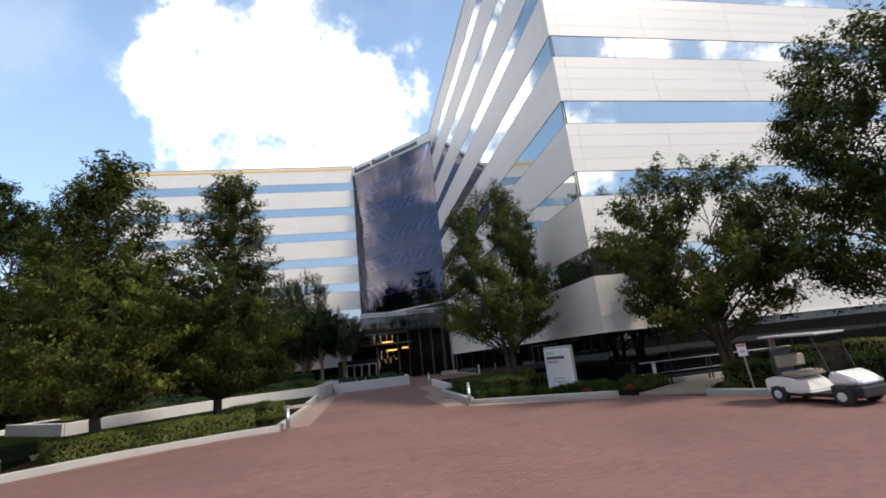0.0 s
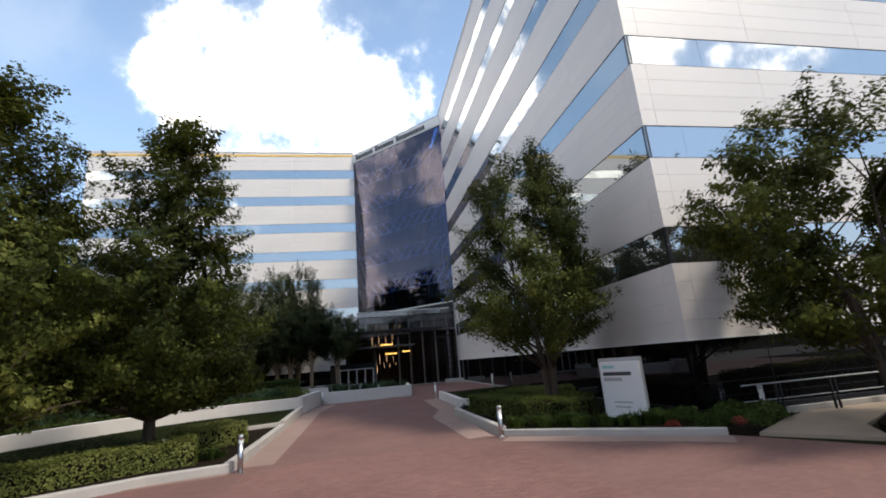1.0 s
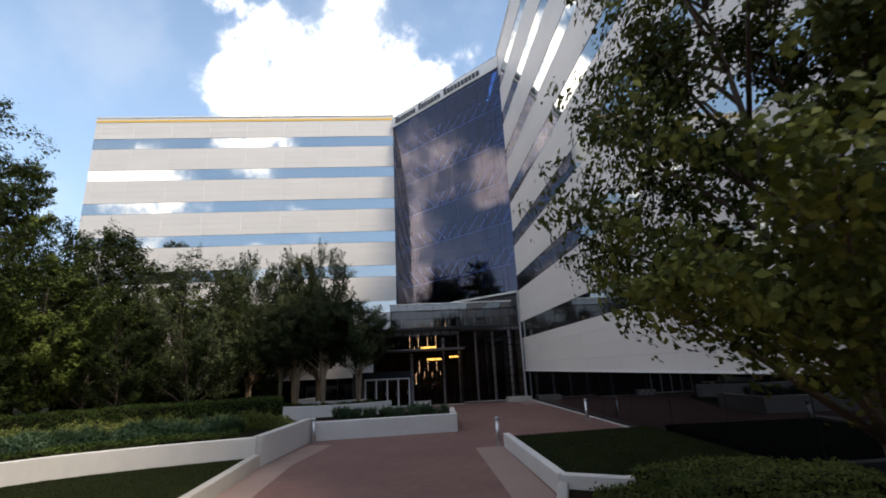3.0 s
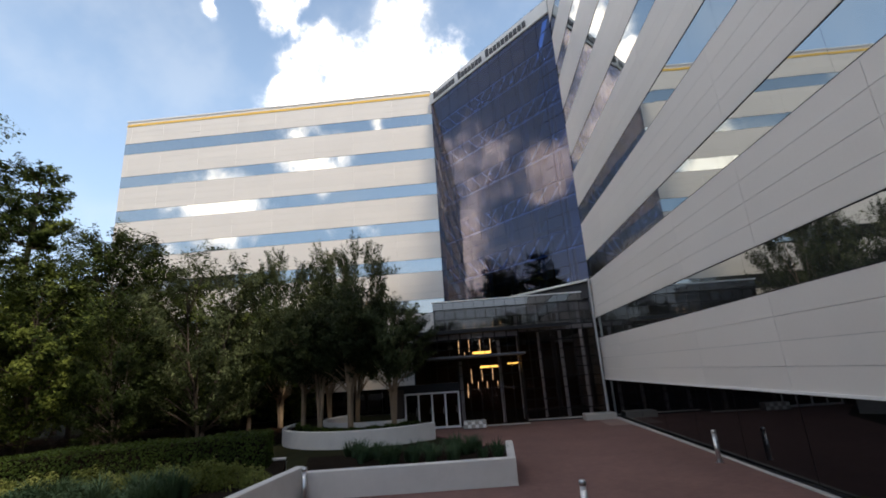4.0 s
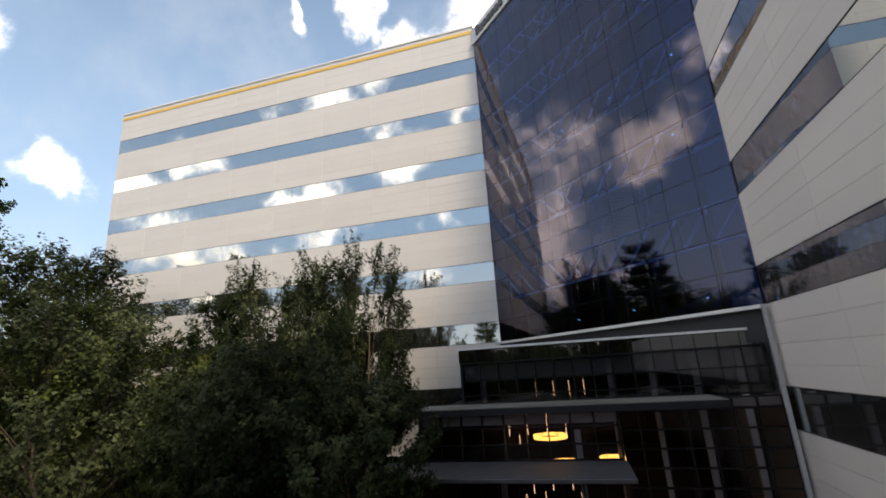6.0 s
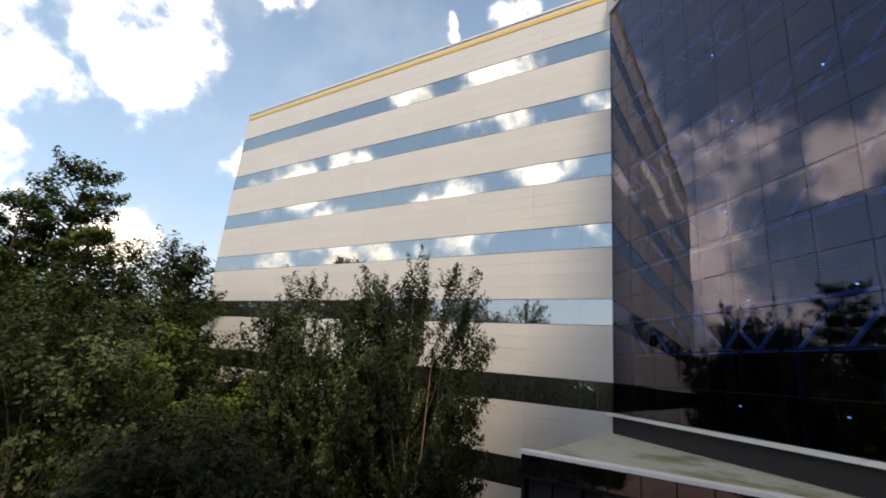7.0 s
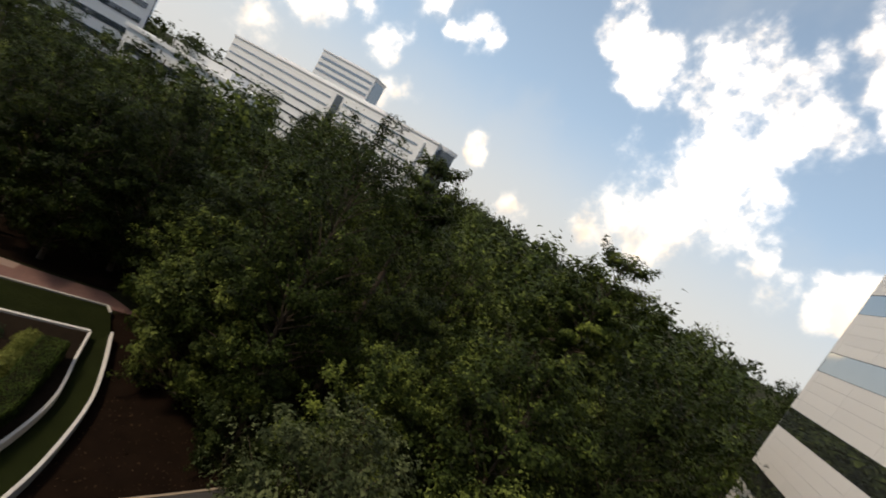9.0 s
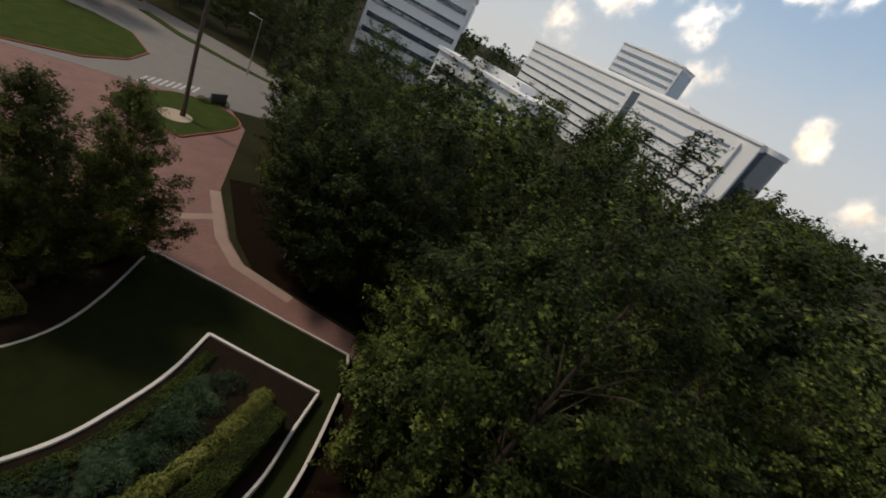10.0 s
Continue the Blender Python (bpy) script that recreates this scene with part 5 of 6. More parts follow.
for x, y in ((-36, -40), (-30, -49), (-23, -57), (-41, -32), (-15, -64), (-38, -50), (-28, -60), (-46, -40), (-48, -27), (-18, -74), (-34, -70), (-42, -60), (-52, -48), (-3, -45), (-9, -56), (5, -46), (-2, -58), (12, -50), (-44, -20), (-38, -22),
             (16, -58), (22, -50), (28, -56), (34, -49), (41, -54), (48, -50), (55, -57), (62, -50), (70, -54)):
    plant("woodland_tree", "dark green roadside tree beyond the road", WOOD_B[int(abs(x + y)) % 5], x, y, -0.02, x * 7, 1.05, group="trees beyond the road")
for i, (x, y) in enumerate(far_spots):
    plant("woodland_tree", "distant round-headed green woodland tree", FAR[i % 3], x, y, -0.02, wood_rng.uniform(0, 360), wood_rng.uniform(0.95, 1.45), wood_rng.uniform(0.9, 1.65), group="distant woodland")

hz = np.random.default_rng(123)
nc, per = 1500, 30
dist = 240 + 900 * hz.uniform(0, 1, nc) ** 1.5
ang = np.radians(hz.uniform(150, 420, nc))
crown_r, crown_top = hz.uniform(4.5, 8.0, nc), hz.uniform(15, 29, nc)
mid = np.stack([dist * np.cos(ang), dist * np.sin(ang), crown_top - crown_r * 1.15], 1)
mid_z = np.repeat(mid, per, 0)
way = hz.normal(0, 1, (nc * per, 3))
way /= np.linalg.norm(way, axis=1)[:, None]
reach = np.repeat(crown_r, per)[:, None] * hz.uniform(0.55, 1.05, (nc * per, 1))
fp = mid_z + way * reach * np.array([1.0, 1.0, 1.15])
fp = fp[(fp[:, 0] < -200) | (fp[:, 1] < -190) | (fp[:, 0] > 120)]
fm = leaf_cloud(fp, np.tile((0.2, 0.2, 0.6), (len(fp), 1)), 2.6, hz, 0.9, 0.9, 3)
fm.materials.append(M["leaf_dull"])
tagged(part("distant_woods", fm), "hazy green woods along the horizon", "woods", kind="stuff")

# ---- hedges and planting ----


def hedge(line, width, low, high, label, leaf, seed, dens=420, size=0.07, name="hedge"):
    """A clipped hedge: a dark core as inner shade, under a skin of small leaves."""
    r = np.random.default_rng(seed)
    pts = smooth_line(line, 6) if len(line) > 2 else line
    h = thing(name, label, "hedge")
    # added solid core in soil colour, the shade behind the leaf skin
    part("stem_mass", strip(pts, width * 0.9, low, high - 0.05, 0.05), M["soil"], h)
    P, Nn = [], []
    for (x0, y0), (x1, y1) in zip(pts, pts[1:]):
        d = Vector((x1 - x0, y1 - y0))
        ln = d.length
        d.normalize()
        nx, ny = -d.y, d.x
        area = ln * (width + 2 * (high - low))
        n = int(area * dens)
        u = r.uniform(0, ln, n)
        s = r.uniform(0, width + 2 * (high - low), n)
        H = high - low
        off = np.where(s < H, -width / 2, np.where(s < H + width, s - H - width / 2, width / 2))
        zz = np.where(s < H, low + s, np.where(s < H + width, high, high - (s - H - width)))
        nn = np.stack([np.where(s < H, -nx, np.where(s < H + width, 0, nx)), np.where(s < H, -ny, np.where(s < H + width, 0, ny)), np.where((s >= H) & (s < H + width), 1.0, 0.25)], 1)
        px, py = x0 + d.x * u + nx * off, y0 + d.y * u + ny * off
        wob = 0.05 * np.sin(px * 2.1) * np.cos(py * 1.7) + r.normal(0, 0.035, n)
        q = np.stack([px, py, zz + np.array([gz(v) for v in py])], 1) + nn * wob[:, None]
        P.append(q)
        Nn.append(nn)
    for (x, y), (xo, yo) in ((pts[0], pts[1]), (pts[-1], pts[-2])):
        d = Vector((x - xo, y - yo)).normalized()
        n = int(width * (high - low) * dens)
        off = r.uniform(-width / 2, width / 2, n)
        P.append(np.stack([x - d.y * off + d.x * 0.02, y + d.x * off + d.y * 0.02, gz(y) + r.uniform(low, high, n)], 1) + r.normal(0, 0.03, (n, 3)))
        Nn.append(np.tile((d.x, d.y, 0.2), (n, 1)))
    me = leaf_cloud(np.concatenate(P), np.concatenate(Nn), size, r, 0.6, 0.5)
    me.materials.append(M[leaf])
    part("foliage", me, None, h)
    return h


hedge([(-4.7, 21.6), (-6.4, 21.0), (-8.4, 19.6), (-10.2, 17.9)], 1.7, 0.15, 0.80, "clipped yellow-green hedge along the front kerb", "leaf_lime", 101, 700, 0.075)
hedge([(-4.3, 25.0), (-6.0, 24.0)], 2.0, 0.15, 0.86, "clipped yellow-green hedge end in the front bed", "leaf_lime", 102, 700, 0.075)
hedge([(-4.2, 35.4), (-6.6, 34.8), (-9.2, 33.8), (-11.2, 32.2), (-13.4, 29.9), (-14.6, 28.3)], 0.7, 0.7, 1.0, "low dark groundcover along the curved wall", "leaf_hedge", 104, 520, 0.09)
hedge([(-4.2, 40.6), (-8.6, 39.3), (-13.0, 37.0), (-17.2, 33.0)], 1.2, 0.7, 1.78, "clipped dark green hedge at the back of the terrace", "leaf_hedge", 105, 560, 0.08)
hedge([(5.7, 26.8), (6.3, 23.8), (6.6, 21.9)], 1.5, 0.1, 0.86, "clipped green hedge beside the approach", "leaf_box", 107, 620, 0.07)
hedge([(6.4, 27.2), (8.4, 27.2), (10.0, 26.6)], 2.0, 0.1, 0.84, "clipped green hedge round the shade tree", "leaf_box", 108, 520, 0.07)
hedge([(6.9, 22.0), (8.2, 22.8), (8.2, 26.0)], 1.6, 0.1, 0.80, "clipped green hedge behind the kerb", "leaf_box", 109, 520, 0.07)
hedge([(12.7, 14.6), (14.6, 11.2), (19, 8.6)], 1.2, 0.05, 0.92, "clipped green hedge behind the drive kerb", "leaf_hedge", 110, 420, 0.08)
hedge([(15.5, 16.0), (20, 14.8), (30, 12)], 1.0, 0.05, 1.1, "clipped pale green hedge by the ramp", "leaf_lime", 111, 320, 0.08)


def tufts(name, label, spots, height, spread, blades, leaf, seed, width=0.02, category="plant"):
    """Tufts of arching blades, one thing each."""
    r = np.random.default_rng(seed)
    bm = bmesh.new()
    for k in range(blades):
        a = r.uniform(0, 2 * math.pi)
        h, q = height * r.uniform(0.6, 1.1), spread * r.uniform(0.3, 1.0)
        d = Vector((math.cos(a), math.sin(a), 0))
        s = Vector((-d.y, d.x, 0)) * width
        o = d * r.uniform(0, 0.12)
        p = [o, o + d * q * 0.35 + Vector((0, 0, h * 0.65)), o + d * q + Vector((0, 0, h * r.uniform(0.7, 1.0)))]
        v = [bm.verts.new(p[0] - s), bm.verts.new(p[0] + s), bm.verts.new(p[1] + s * 0.8), bm.verts.new(p[1] - s * 0.8), bm.verts.new(p[2])]
        bm.faces.new((v[0], v[1], v[2], v[3]))
        bm.faces.new((v[3], v[2], v[4]))
    me = mesh_of(bm, M[leaf])
    for x, y, z in spots:
        ob = new(name, me)
        s = r.uniform(0.75, 1.25)
        ob.matrix_basis = Matrix.Translation((x, y, gz(y) + z)) @ Matrix.Rotation(r.uniform(0, 6), 4, "Z") @ Matrix.Scale(s, 4)
        tagged(ob, label, category, group=name)


pr = np.random.default_rng(9)


def along(line, n, wide):
    P = smooth_line(line, 8)
    out = []
    for k in range(n):
        i = int(pr.integers(len(P) - 1))
        t = pr.uniform(0, 1)
        out.append((P[i][0] * (1 - t) + P[i + 1][0] * t + pr.uniform(-wide, wide), P[i][1] * (1 - t) + P[i + 1][1] * t + pr.uniform(-wide, wide)))
    return out


tufts("grass_tuft", "arching grey-green ornamental grass on the terrace", [(x, y, 0.75) for x, y in along([(-4.2, 36.8), (-8.0, 36.0), (-11.5, 33.9), (-14.4, 30.6)], 80, 0.6)], 0.75, 0.5, 90, "leaf_grass", 201, 0.012)
tufts("grass_tuft", "dark arching grass in the long planter", [(pr.uniform(-2.2, 3.4), pr.uniform(40.2, 42.6), 0.6) for k in range(40)], 0.55, 0.42, 80, "leaf_grass", 202, 0.012)
tufts("strap_plant", "low green strap-leaved plant in the rounded planter", [(x, y, 0.58) for x, y in along([(-8.1, 53.4), (-6.8, 50.8), (-4.4, 49.6), (-2.2, 49.7), (-0.6, 50.9)], 80, 0.28)], 0.36, 0.26, 50, "leaf_hedge", 203, 0.018)
tufts("strap_plant", "low green plant along the bed kerb", [(x, y, 0.15) for x, y in along([(5.4, 21.2), (7.2, 20.2), (9.3, 18.6)], 40, 0.45)], 0.40, 0.32, 50, "leaf_hedge", 204, 0.02)
tufts("strap_plant", "low green plant along the bed kerb", [(x, y, 0.18) for x, y in along([(-4.0, 21.6), (-6.4, 20.9), (-9.2, 18.8)], 40, 0.3)], 0.36, 0.30, 50, "leaf_hedge", 205, 0.02)


def shrub(name, label, spots, radius, height, leaf, seed, n=900, size=0.08):
    r = np.random.default_rng(seed)
    a = r.normal(0, 1, (n, 3))
    a /= np.linalg.norm(a, axis=1)[:, None]
    a[:, 2] = np.abs(a[:, 2])
    q = a * np.array([radius, radius, height]) * (r.uniform(0.55, 1.0, n) ** 0.5)[:, None] * (1 + 0.18 * np.sin(a[:, :1] * 9) * np.cos(a[:, 1:2] * 8))
    me = leaf_cloud(q, a, size, r, 0.55, 0.6)
    me.materials.append(M[leaf])
    for x, y, z in spots:
        ob = new(name, me)
        ob.matrix_basis = Matrix.Translation((x, y, gz(y) + z)) @ Matrix.Rotation(r.uniform(0, 6), 4, "Z") @ Matrix.Scale(r.uniform(0.75, 1.2), 4)
        tagged(ob, label, "shrub", group=name)


shrub("shrub", "rounded grey-green shrub on the terrace", [(-14.2, 30.4, 0.7), (-15.3, 30.5, 0.7), (-13.3, 31.8, 0.7), (-14.4, 31.9, 0.7), (-12.3, 33.0, 0.7), (-13.3, 33.2, 0.7), (-11.2, 33.8, 0.7), (-12.2, 34.4, 0.7), (-10.2, 34.6, 0.7), (-11.0, 35.2, 0.7)], 0.8, 0.75, "leaf_grass", 301, 1500)
shrub("shrub", "rounded grey-green shrub on the terrace", [(x, y, 0.68) for x, y in along([(-4.6, 36.2), (-8.0, 35.6), (-10.6, 34.0), (-13.6, 30.9)], 22, 0.7)], 0.62, 0.62, "leaf_grass", 307, 1300)
shrub("shrub", "rounded yellow-green shrub on the terrace", [(x, y, 0.66) for x, y in smooth_line([(-3.4, 38.0), (-7.0, 37.5), (-10.5, 36.5), (-13.2, 34.9), (-15.7, 32.9), (-16.9, 31.6)], 6)], 0.60, 0.72, "leaf_lime", 302, 1500)
shrub("shrub", "loose green shrub by the sign", [(10.0, 19.0, 0.1), (10.7, 18.4, 0.1), (11.3, 18.6, 0.1), (9.9, 17.8, 0.1), (11.0, 17.5, 0.1), (11.5, 17.9, 0.1), (12.2, 18.3, 0.1), (9.3, 19.4, 0.1), (8.4, 19.6, 0.1), (11.6, 19.0, 0.1), (12.4, 14.2, 0.1), (13.0, 13.4, 0.1)], 0.5, 0.42, "leaf_hedge", 303, 900)
shrub("flowering_plant", "small plant with dull red flowers by the sign", [(9.1, 18.4, 0.12), (10.6, 17.6, 0.12)], 0.22, 0.2, "flower", 304, 420, 0.055)
shrub("shrub", "loose reddish green shrub before the planter", [(1.2, 43.2, 0.0), (2.0, 43.9, 0.0), (0.4, 44.0, 0.0), (2.8, 43.2, 0.0)], 0.6, 0.55, "leaf_dull", 305, 1000)

# ---- street furniture ----


def bollard(x, y, z=0.0):
    b = thing("bollard", "slim brushed steel bollard lamp beside the approach", "bollard", Matrix.Translation((x, y, gz(y) + z)), group="bollard lamps")
    part("post", tube([(0, 0, -0.05), (0, 0, 0.76)], 0.075, 16), M["steel"], b, smooth=True)
    part("base_plate", tube([(0, 0, -0.02), (0, 0, 0.02)], 0.11, 16), M["steel"], b)
    part("lens", tube([(0, 0, 0.76), (0, 0, 0.86)], 0.066, 16), M["sign_white"], b, "pale translucent lens")
    part("cap", tube([(0, 0, 0.86), (0, 0, 0.94), (0, 0, 0.97)], [0.08, 0.078, 0.05], 16), M["steel"], b, smooth=True)
    return b


for x, y in ((-3.0, 19.95), (4.6, 20.6), (-2.35, 38.9), (4.95, 35.9), (10.3, 41.2), (12.6, 18.75)):
    bollard(x, y)

sg = thing("monument_sign", "white slab sign with a grey backing panel in the hedge bed", "sign", Matrix.Translation((9.0, 20.6, 0.1)) @ Matrix.Rotation(math.atan2(-1.4, 0.62), 4, "Z"))
part("backing", box(-0.86, 0.05, 0, 0.72, 0.30, 2.02, 0.01), M["sign_grey"], sg)
part("face", box(-0.72, -0.10, 0, 0.80, 0.05, 1.90, 0.01), M["sign_white"], sg)
part("logo_mark", box(-0.58, -0.106, 1.68, -0.12, -0.10, 1.78), M["teal"], sg, "pale teal bar")
part("word_bar", box(-0.60, -0.106, 1.44, 0.50, -0.10, 1.56), M["letter"], sg, "dark grey bar")
part("word_bar", box(-0.60, -0.106, 1.26, 0.12, -0.10, 1.37), M["sign_grey"], sg, "grey bar")
part("text_bar", box(-0.30, -0.106, 0.55, 0.40, -0.10, 0.60), M["sign_grey"], sg)
part("text_bar", box(-0.30, -0.106, 0.40, 0.30, -0.10, 0.45), M["sign_grey"], sg)

ns = thing("notice_sign", "small white notice with a red head on a leaning steel post", "sign", Matrix.Translation((12.3, 13.3, 0.1)) @ Matrix.Rotation(radians(-50), 4, "Z") @ Matrix.Rotation(radians(-3), 4, "Y") @ Matrix.Scale(0.88, 4))
part("post", box(-0.025, -0.02, 0, 0.025, 0.02, 1.5), M["steel"], ns)
part("plate", box(-0.15, -0.035, 1.22, 0.15, -0.02, 1.66, 0.004), M["sign_white"], ns)
part("red_head", box(-0.13, -0.039, 1.57, 0.13, -0.035, 1.64), M["red_paint"], ns, "red heading bar")
part("text_bar", box(-0.08, -0.039, 1.34, 0.08, -0.035, 1.44), M["sign_grey"], ns)

rail = thing("ramp_railing", "black steel railing with a pale top rail beside the ramp", "railing", Matrix.Translation((0, 18.7, 0.0)))
for k in range(4):
    for d in (-0.09, 0.09):
        xx = 13.2 + 2.1 * k + d
        part("post", box(xx - 0.025, -0.03, 0, xx + 0.025, 0.03, 0.98), M["black_metal"], rail)
part("top_rail", tube([(11.9, 0, 1.0), (19.8, 0, 1.0)], 0.022, 8), M["sign_grey"], rail, "pale grey top rail")
part("mid_rail", tube([(11.9, 0, 0.52), (19.8, 0, 0.52)], 0.016, 8), M["sign_grey"], rail)
tagged(part("kerb", box(12.9, 18.95, 0.0, 20, 19.12, 0.2, 0.01), M["concrete"]), "pale kerb along the ramp behind the path", "kerb", kind="structure")


def golf_cart(m):
    """A two-seat cart; local x is forward."""
    c = thing("golf_cart", "white two-seat golf cart with a beige seat and flat roof", "golf cart", m)
    body = bmesh.new()
    prof = [(-1.15, 0.30), (-1.18, 0.62), (-0.95, 0.70), (-0.45, 0.70), (-0.25, 0.62), (0.12, 0.34), (0.12, 0.26), (-0.30, 0.26)]
    for s in (-0.56, 0.56):
        bm_v = [body.verts.new((x, s, z)) for x, z in prof]
        body.faces.new(bm_v if s < 0 else bm_v[::-1])
    vs = body.verts[:]
    n = len(prof)
    for k in range(n):
        body.faces.new((vs[k], vs[(k + 1) % n], vs[n + (k + 1) % n], vs[n + k]))
    bmesh.ops.recalc_face_normals(body, faces=body.faces[:])
    bmesh.ops.bevel(body, geom=body.edges[:], offset=0.035, segments=2, affect="EDGES")
    part("rear_body", body, M["white_plastic"], c)
    cowl = bmesh.new()
    prof = [(0.62, 0.50), (0.60, 0.76), (0.72, 0.85), (1.00, 0.75), (1.24, 0.60), (1.28, 0.50)]
    for s in (-0.54, 0.54):
        bm_v = [cowl.verts.new((x, s * (0.86 if x > 1.1 else 1.0), z)) for x, z in prof]
        cowl.faces.new(bm_v if s < 0 else bm_v[::-1])
    vs = cowl.verts[:]
    n = len(prof)
    for k in range(n):
        cowl.faces.new((vs[k], vs[(k + 1) % n], vs[n + (k + 1) % n], vs[n + k]))
    bmesh.ops.recalc_face_normals(cowl, faces=cowl.faces[:])
    bmesh.ops.bevel(cowl, geom=cowl.edges[:], offset=0.05, segments=3, affect="EDGES")
    part("front_cowl", cowl, M["white_plastic"], c)
    part("bumper", box(0.98, -0.52, 0.20, 1.34, 0.52, 0.48, 0.05), M["black_metal"], c)
    part("floor_pan", box(-0.1, -0.55, 0.24, 0.75, 0.55, 0.30, 0.01), M["black_metal"], c)
    part("wheel_arch", box(0.60, -0.57, 0.20, 1.06, 0.57, 0.50, 0.05), M["black_metal"], c, "black front wheel arch")
    part("wheel_arch", box(-1.06, -0.57, 0.20, -0.56, 0.57, 0.46, 0.05), M["black_metal"], c, "black rear wheel arch")
    part("chassis", box(-1.1, -0.42, 0.18, 1.15, 0.42, 0.28), M["black_metal"], c)
    part("seat", box(-0.62, -0.54, 0.70, -0.10, 0.54, 0.84, 0.05), M["beige_vinyl"], c)
    part("backrest", box(-0.72, -0.52, 0.95, -0.60, 0.52, 1.28, 0.04), M["beige_vinyl"], c)
    part("side_panel", box(-0.42, -0.575, 0.36, 0.10, -0.56, 0.60, 0.005), M["panel"], c)
    for s in (-0.5, 0.5):
        part("roof_post", tube([(-0.78, s, 0.68), (-0.84, s, 1.78)], 0.02, 8), M["black_metal"], c)
        part("roof_post", tube([(0.68, s, 0.82), (0.42, s, 1.78)], 0.02, 8), M["black_metal"], c)
        part("headlight", box(1.14, s * 0.78 - 0.10, 0.50, 1.25, s * 0.78 + 0.10, 0.60, 0.03), M["steel"], c)
    rf_ = bmesh.new()
    add_box(rf_, -1.05, -0.58, 1.78, 0.62, 0.58, 1.84, 0.028)
    part("roof", rf_, M["sign_grey"], c, "flat grey roof")
    ws = part("windscreen", box(0.5, -0.5, 0.86, 0.51, 0.5, 1.7), M["screen"], c, at=Matrix.Translation((0.02, 0, 0)))
    ws.visible_shadow = False
    sw = bmesh.new()
    n = 20
    pts = [(0.30 + 0.10 * math.cos(2 * math.pi * k / n), -0.26 + 0.17 * math.sin(2 * math.pi * k / n), 0.98 + 0.12 * math.cos(2 * math.pi * k / n)) for k in range(n + 1)]
    part("steering_wheel", add_tube(sw, pts, 0.015, 6), M["black_metal"], c)
    part("steering_column", tube([(0.62, -0.26, 0.72), (0.30, -0.26, 0.98)], 0.022, 6), M["black_metal"], c)
    bag = part("gear_bag", box(-1.05, -0.30, 0.72, -0.80, 0.30, 1.45, 0.06), M["letter"], c, "dark bag strapped at the back")
    part("pouch", box(-1.09, -0.12, 1.30, -1.0, 0.06, 1.75, 0.03), M["beige_vinyl"], bag, "tan pouch with a red tip")
    for x in (-0.82, 0.86):
        for s in (-0.50, 0.50):
            w = part("wheel", tube([(x, s - 0.10, 0.23), (x, s - 0.07, 0.23), (x, s + 0.07, 0.23), (x, s + 0.10, 0.23)], [0.19, 0.23, 0.23, 0.19], 22), M["rubber"], c)
            o = -0.105 if s < 0 else 0.105
            part("rim", tube([(x, s + o * 0.6, 0.23), (x, s + o, 0.23), (x, s + o * 1.08, 0.23)], [0.115, 0.11, 0.04], 16), M["wheel_rim"], w, "pale painted rim")
    return c


golf_cart(Matrix.Translation((11.8, 10.6, 0.0)) @ Matrix.Rotation(radians(-83), 4, "Z") @ Matrix.Diagonal((0.94, 0.96, 0.96, 1)))

pole = thing("street_lamp", "slim grey lamp pole beside the road", "street lamp", Matrix.Translation((-24, -32, 0)))
part("pole", tube([(0, 0, 0), (0, 0, 9)], [0.10, 0.06], 10), M["steel"], pole)
part("arm", tube([(0, 0, 8.9), (1.4, 0, 9.2)], 0.04, 8), M["steel"], pole)
part("lamp_head", box(1.2, -0.15, 9.12, 1.9, 0.15, 9.26, 0.02), M["sign_grey"], pole)
rs = thing("road_sign_slab", "low dark slab sign in a clipped bed by the road", "sign", Matrix.Translation((-18.4, -14.7, 0.1)) @ Matrix.Rotation(radians(35), 4, "Z"))
part("slab", box(-1.1, -0.2, 0, 1.1, 0.2, 1.3, 0.02), M["grey_mullion"], rs)
part("face", box(-1.0, -0.215, 0.3, 1.0, -0.2, 1.2), M["sign_white"], rs, "pale face panel")
shrub("shrub", "low clipped dark shrub round the road sign", [(-16.6 - 0.9 * (k % 4), -13.8 - 0.8 * (k // 4) - 0.25 * (k % 4), 0.05) for k in range(8)], 0.6, 0.5, "leaf_hedge", 309, 500)

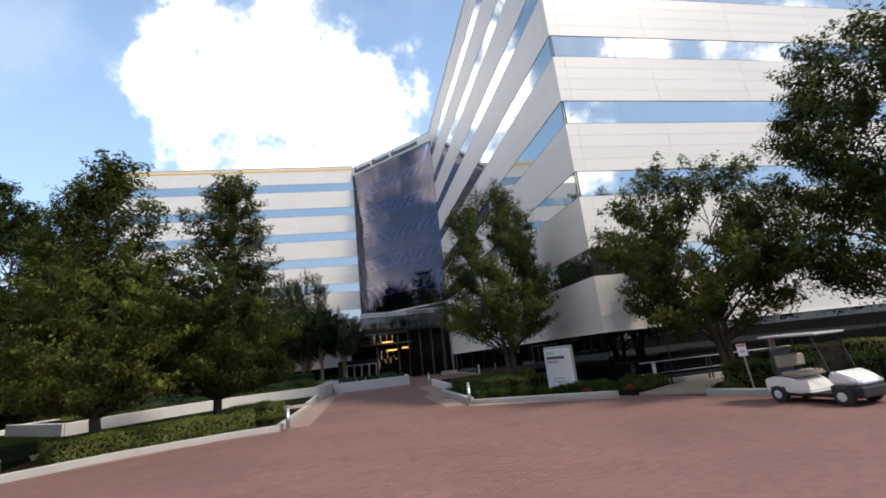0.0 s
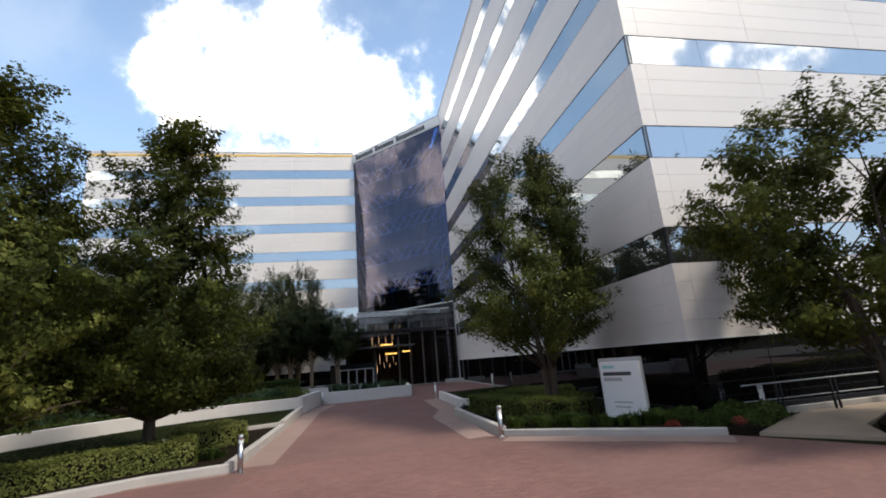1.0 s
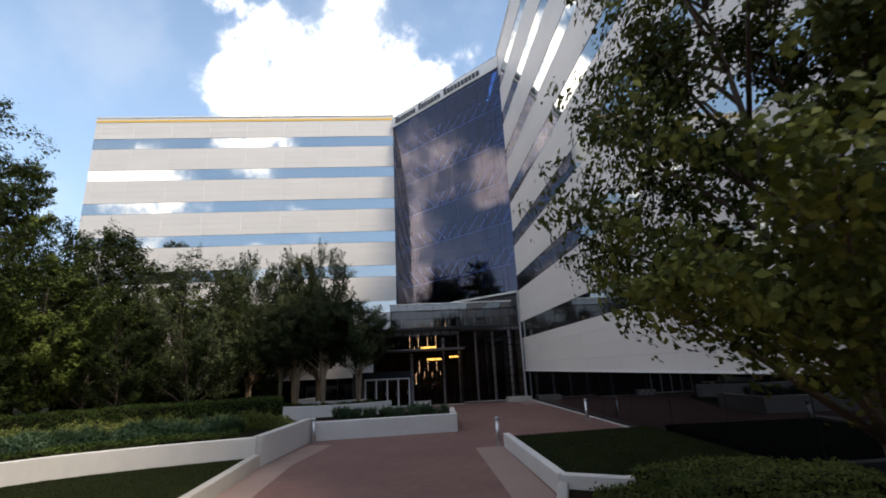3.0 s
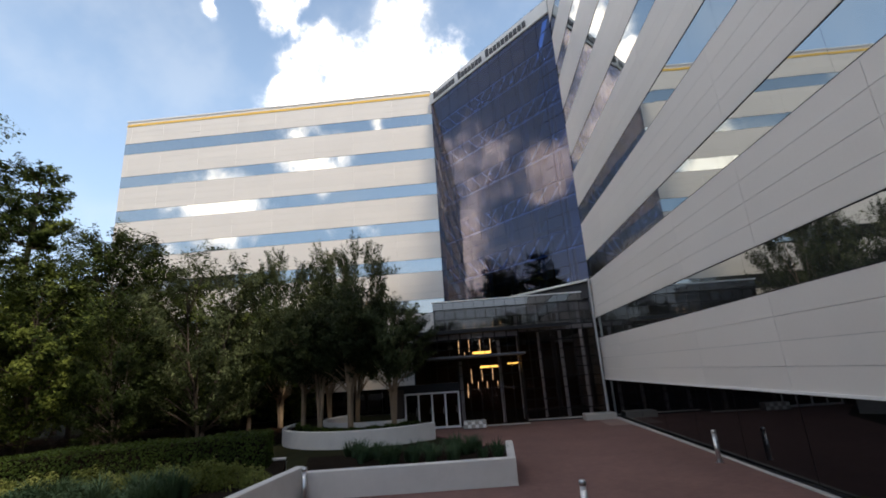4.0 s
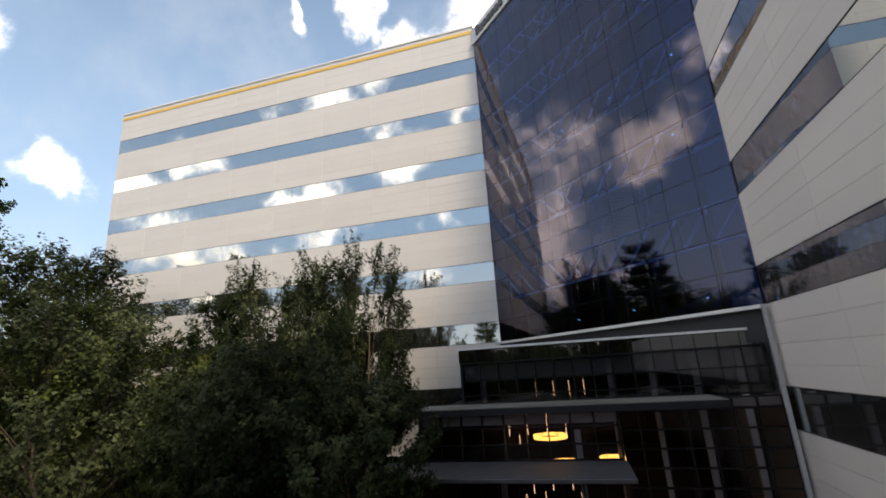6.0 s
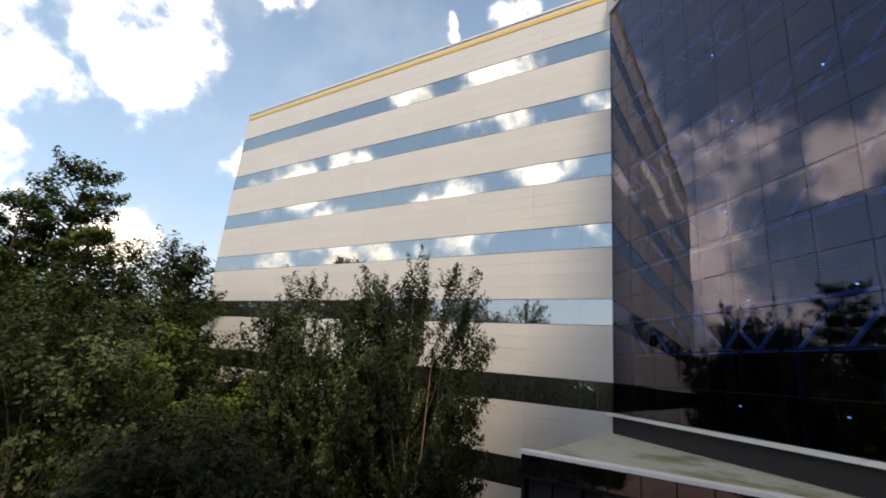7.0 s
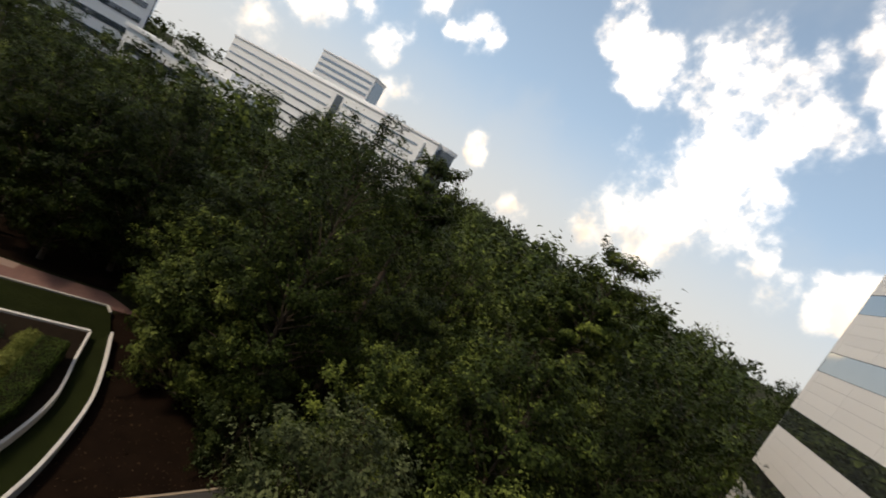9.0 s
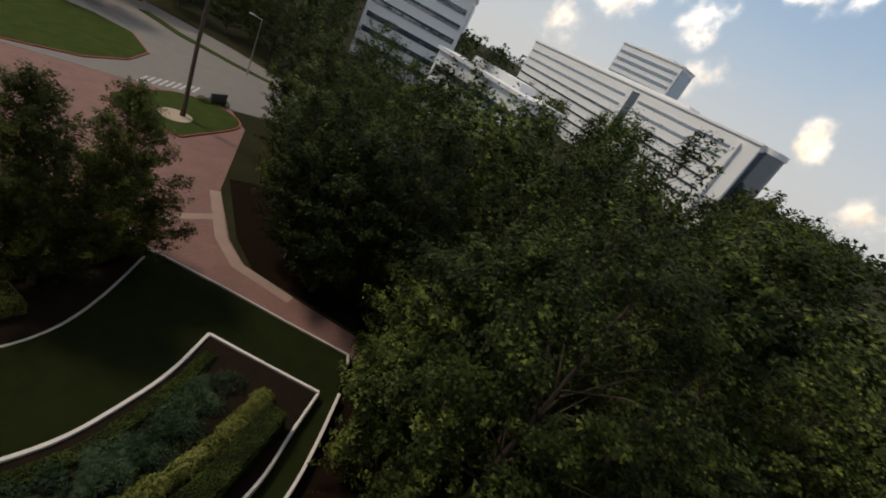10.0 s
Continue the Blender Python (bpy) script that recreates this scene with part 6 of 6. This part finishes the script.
# ---- the distance ----


def office(name, label, m, length, depth, height, storeys, round_end=False):
    """A long white block: window bands split into bays, a roof edge, plant on the roof, one glazed slot."""
    b = thing(name, label, "building", m)
    part("wall", box(0, 0, 0, length, depth, height), M["far_white"], b)
    h = height / storeys
    slot = length * 0.58 if round_end else length + 9
    for k in range(1, storeys):
        for a, c in ((1.0, slot - 3), (slot + 6, length - 9)) if round_end else ((1.0, length - 1),):
            part("window", box(a, -0.25, k * h - (0.12 if round_end else 0.2) * h, c, -0.01, k * h + (0.08 if round_end else 0.16) * h), M["far_glass"], b)
    part("roof", box(-0.4, -0.5, height, length + 0.4, depth + 0.4, height + 0.8), M["far_white"], b)
    part("roof_plant", box(length * 0.2, depth * 0.35, height + 0.8, length * 0.75, depth * 0.8, height + 2.6), M["far_white"], b)
    part("window", box(-0.25, 1.0, h * 0.6, -0.01, depth - 1, height - h * 0.6), M["far_glass"], b)
    part("window", box(length + 0.01, 1.0, h * 0.6, length + 0.25, depth - 1, height - h * 0.4), M["far_glass"], b)
    if round_end:
        part("glazed_slot", box(slot, -0.3, 0, slot + 4.5, -0.01, height - 1.5), M["far_dark"], b, "dark glazed stair slot")
        part("fin", box(length - 8.5, -1.4, 0, length - 6.0, -0.3, height - 2), M["far_white"], b, "pale upright fin")
        part("end_bay", tube([(length, depth / 2, 0), (length, depth / 2, height - 1.0)], depth * 0.30, 24), M["far_dark"], b, "rounded dark glass end")
        part("end_cap", tube([(length, depth / 2, height - 1.0), (length, depth / 2, height + 0.8)], depth * 0.33, 24), M["far_white"], b)
    return b


def seat(p, q):
    """Stands a facade from plan point p to q, its windows towards the garden."""
    d = Vector(q) - Vector(p)
    return Matrix.Translation((*p, 0)) @ Matrix.Rotation(math.atan2(d.y, d.x), 4, "Z"), d.length


FARB = [((-194, -181), (-178, -30), 35.0, 8, True, "long_office_building", "long white office building with ribbon windows and a rounded end"),
        ((-258, -180), (-262, -134), 61, 14, False, "office_tower", "pale office tower with close rows of windows"),
        ((-62, -97), (-86, -81), 30, 7, False, "office_building", "white office block with blue window bands above the trees"),
        ((-67, -55), (-75, -27), 15.3, 4, False, "office_building", "low white office block half hidden by trees")]
for p, q, h, n, rnd, nm, lb in FARB:
    m, ln = seat(p, q)
    office(nm, lb, m @ Matrix.Translation((0, 0, 0)), ln, 16, h, n, rnd)

# ---- pieces of the paving and the lawns ----
pv = np.random.default_rng(31)


def brick_shell(x0, y0, x1, y1, z, top):
    """Top and four sides of one paver with a small chamfer."""
    c = 0.008
    low = [(x0, y0, z), (x1, y0, z), (x1, y1, z), (x0, y1, z)]
    high = [(x0 + c, y0 + c, top), (x1 - c, y0 + c, top), (x1 - c, y1 - c, top), (x0 + c, y1 - c, top)]
    return low + high


BRICK_FACES = ((4, 5, 6, 7), (0, 1, 5, 4), (1, 2, 6, 5), (2, 3, 7, 6), (3, 0, 4, 7))
drive_ob = bpy.data.objects["pavement"]
one = bpy.data.meshes.new("brick")
one.from_pydata(brick_shell(-0.097, -0.047, 0.097, 0.047, 0.0, 0.007), [], BRICK_FACES)
one.materials.append(M["brick_piece"])
nearest = 0
verts, faces = [], []
for row in range(128):
    y = 7.6 + 0.1 * row
    for col in range(38):
        x = -2.7 + 0.2 * col + (0.1 if row % 2 else 0.0)
        if y > 19.4 and not -2.1 < x < 3.5:
            continue
        lift = pv.normal(0, 0.0012)
        if 0.3 < x < 2.5 and row < 30 and nearest < 300:
            part("brick", one, None, drive_ob, at=Matrix.Translation((x, y, 0.0005 + lift * 0.4)) @ Matrix.Rotation(pv.normal(0, 0.008), 4, "Z"))
            nearest += 1
            continue
        k = len(verts)
        dx, dy = pv.normal(0, 0.0012), pv.normal(0, 0.0010)
        verts += brick_shell(x - 0.097 + dx, y - 0.047 + dy, x + 0.097 + dx, y + 0.047 + dy, gz(y), gz(y) + 0.007 + lift)
        faces += [tuple(k + j for j in f) for f in BRICK_FACES]
rest = bpy.data.meshes.new("bricks")
rest.from_pydata(verts, [], faces)
rest.materials.append(M["brick_piece"])
field_ob = part("brick_field", rest, None, drive_ob)
field_ob["kind"] = "stuff"


def inside(x, y, poly):
    hit = False
    for (xa, ya), (xb, yb) in zip(poly, poly[1:] + poly[:1]):
        if (ya > y) != (yb > y) and x < (xb - xa) * (y - ya) / (yb - ya) + xa:
            hit = not hit
    return hit


def turf(poly, z, n, label, seed, leaf="leaf_turf", size=0.09):
    """Short mown blades over a lawn."""
    r = np.random.default_rng(seed)
    xs, ys = [p[0] for p in poly], [p[1] for p in poly]
    P = []
    while len(P) < n:
        x, y = r.uniform(min(xs), max(xs)), r.uniform(min(ys), max(ys))
        if inside(x, y, poly):
            P.append((x, y, gz(y) + z + 0.012))
    me = leaf_cloud(np.array(P), np.tile((0.0, 0.0, 0.15), (n, 1)), size, r, 0.16, 0.8)
    me.materials.append(M[leaf])
    tagged(part("grass", me), label, "grass", kind="stuff")


turf([(-3.3, 28.2)] + arc[1:] + lawn_edge + [(-21.5, 31.4)] + end_wall[::-1] + curve_front[::-1][1:], 0.30, 26000, "short mown grass on the curving lawn", 401)
turf(lawn_r, 0.34, 9000, "short mown grass on the small lawn", 402)
litter = []
lr = np.random.default_rng(405)
while len(litter) < 6000:
    x, y = lr.uniform(-36, -9), lr.uniform(28, 66)
    if y > 32 and x + 0.85 * y > 12 + 0 * x or x < -24:
        litter.append((x, y, gz(y) - 0.008))
fallen = leaf_cloud(np.array(litter), np.tile((0.0, 0.0, 1.0), (len(litter), 1)), 0.16, lr, 0.5, 0.25)
fallen.materials.append(M["leaf_litter"])
tagged(part("leaf_litter", fallen), "scattered brown fallen leaves on the mulch", "leaf litter", kind="stuff")
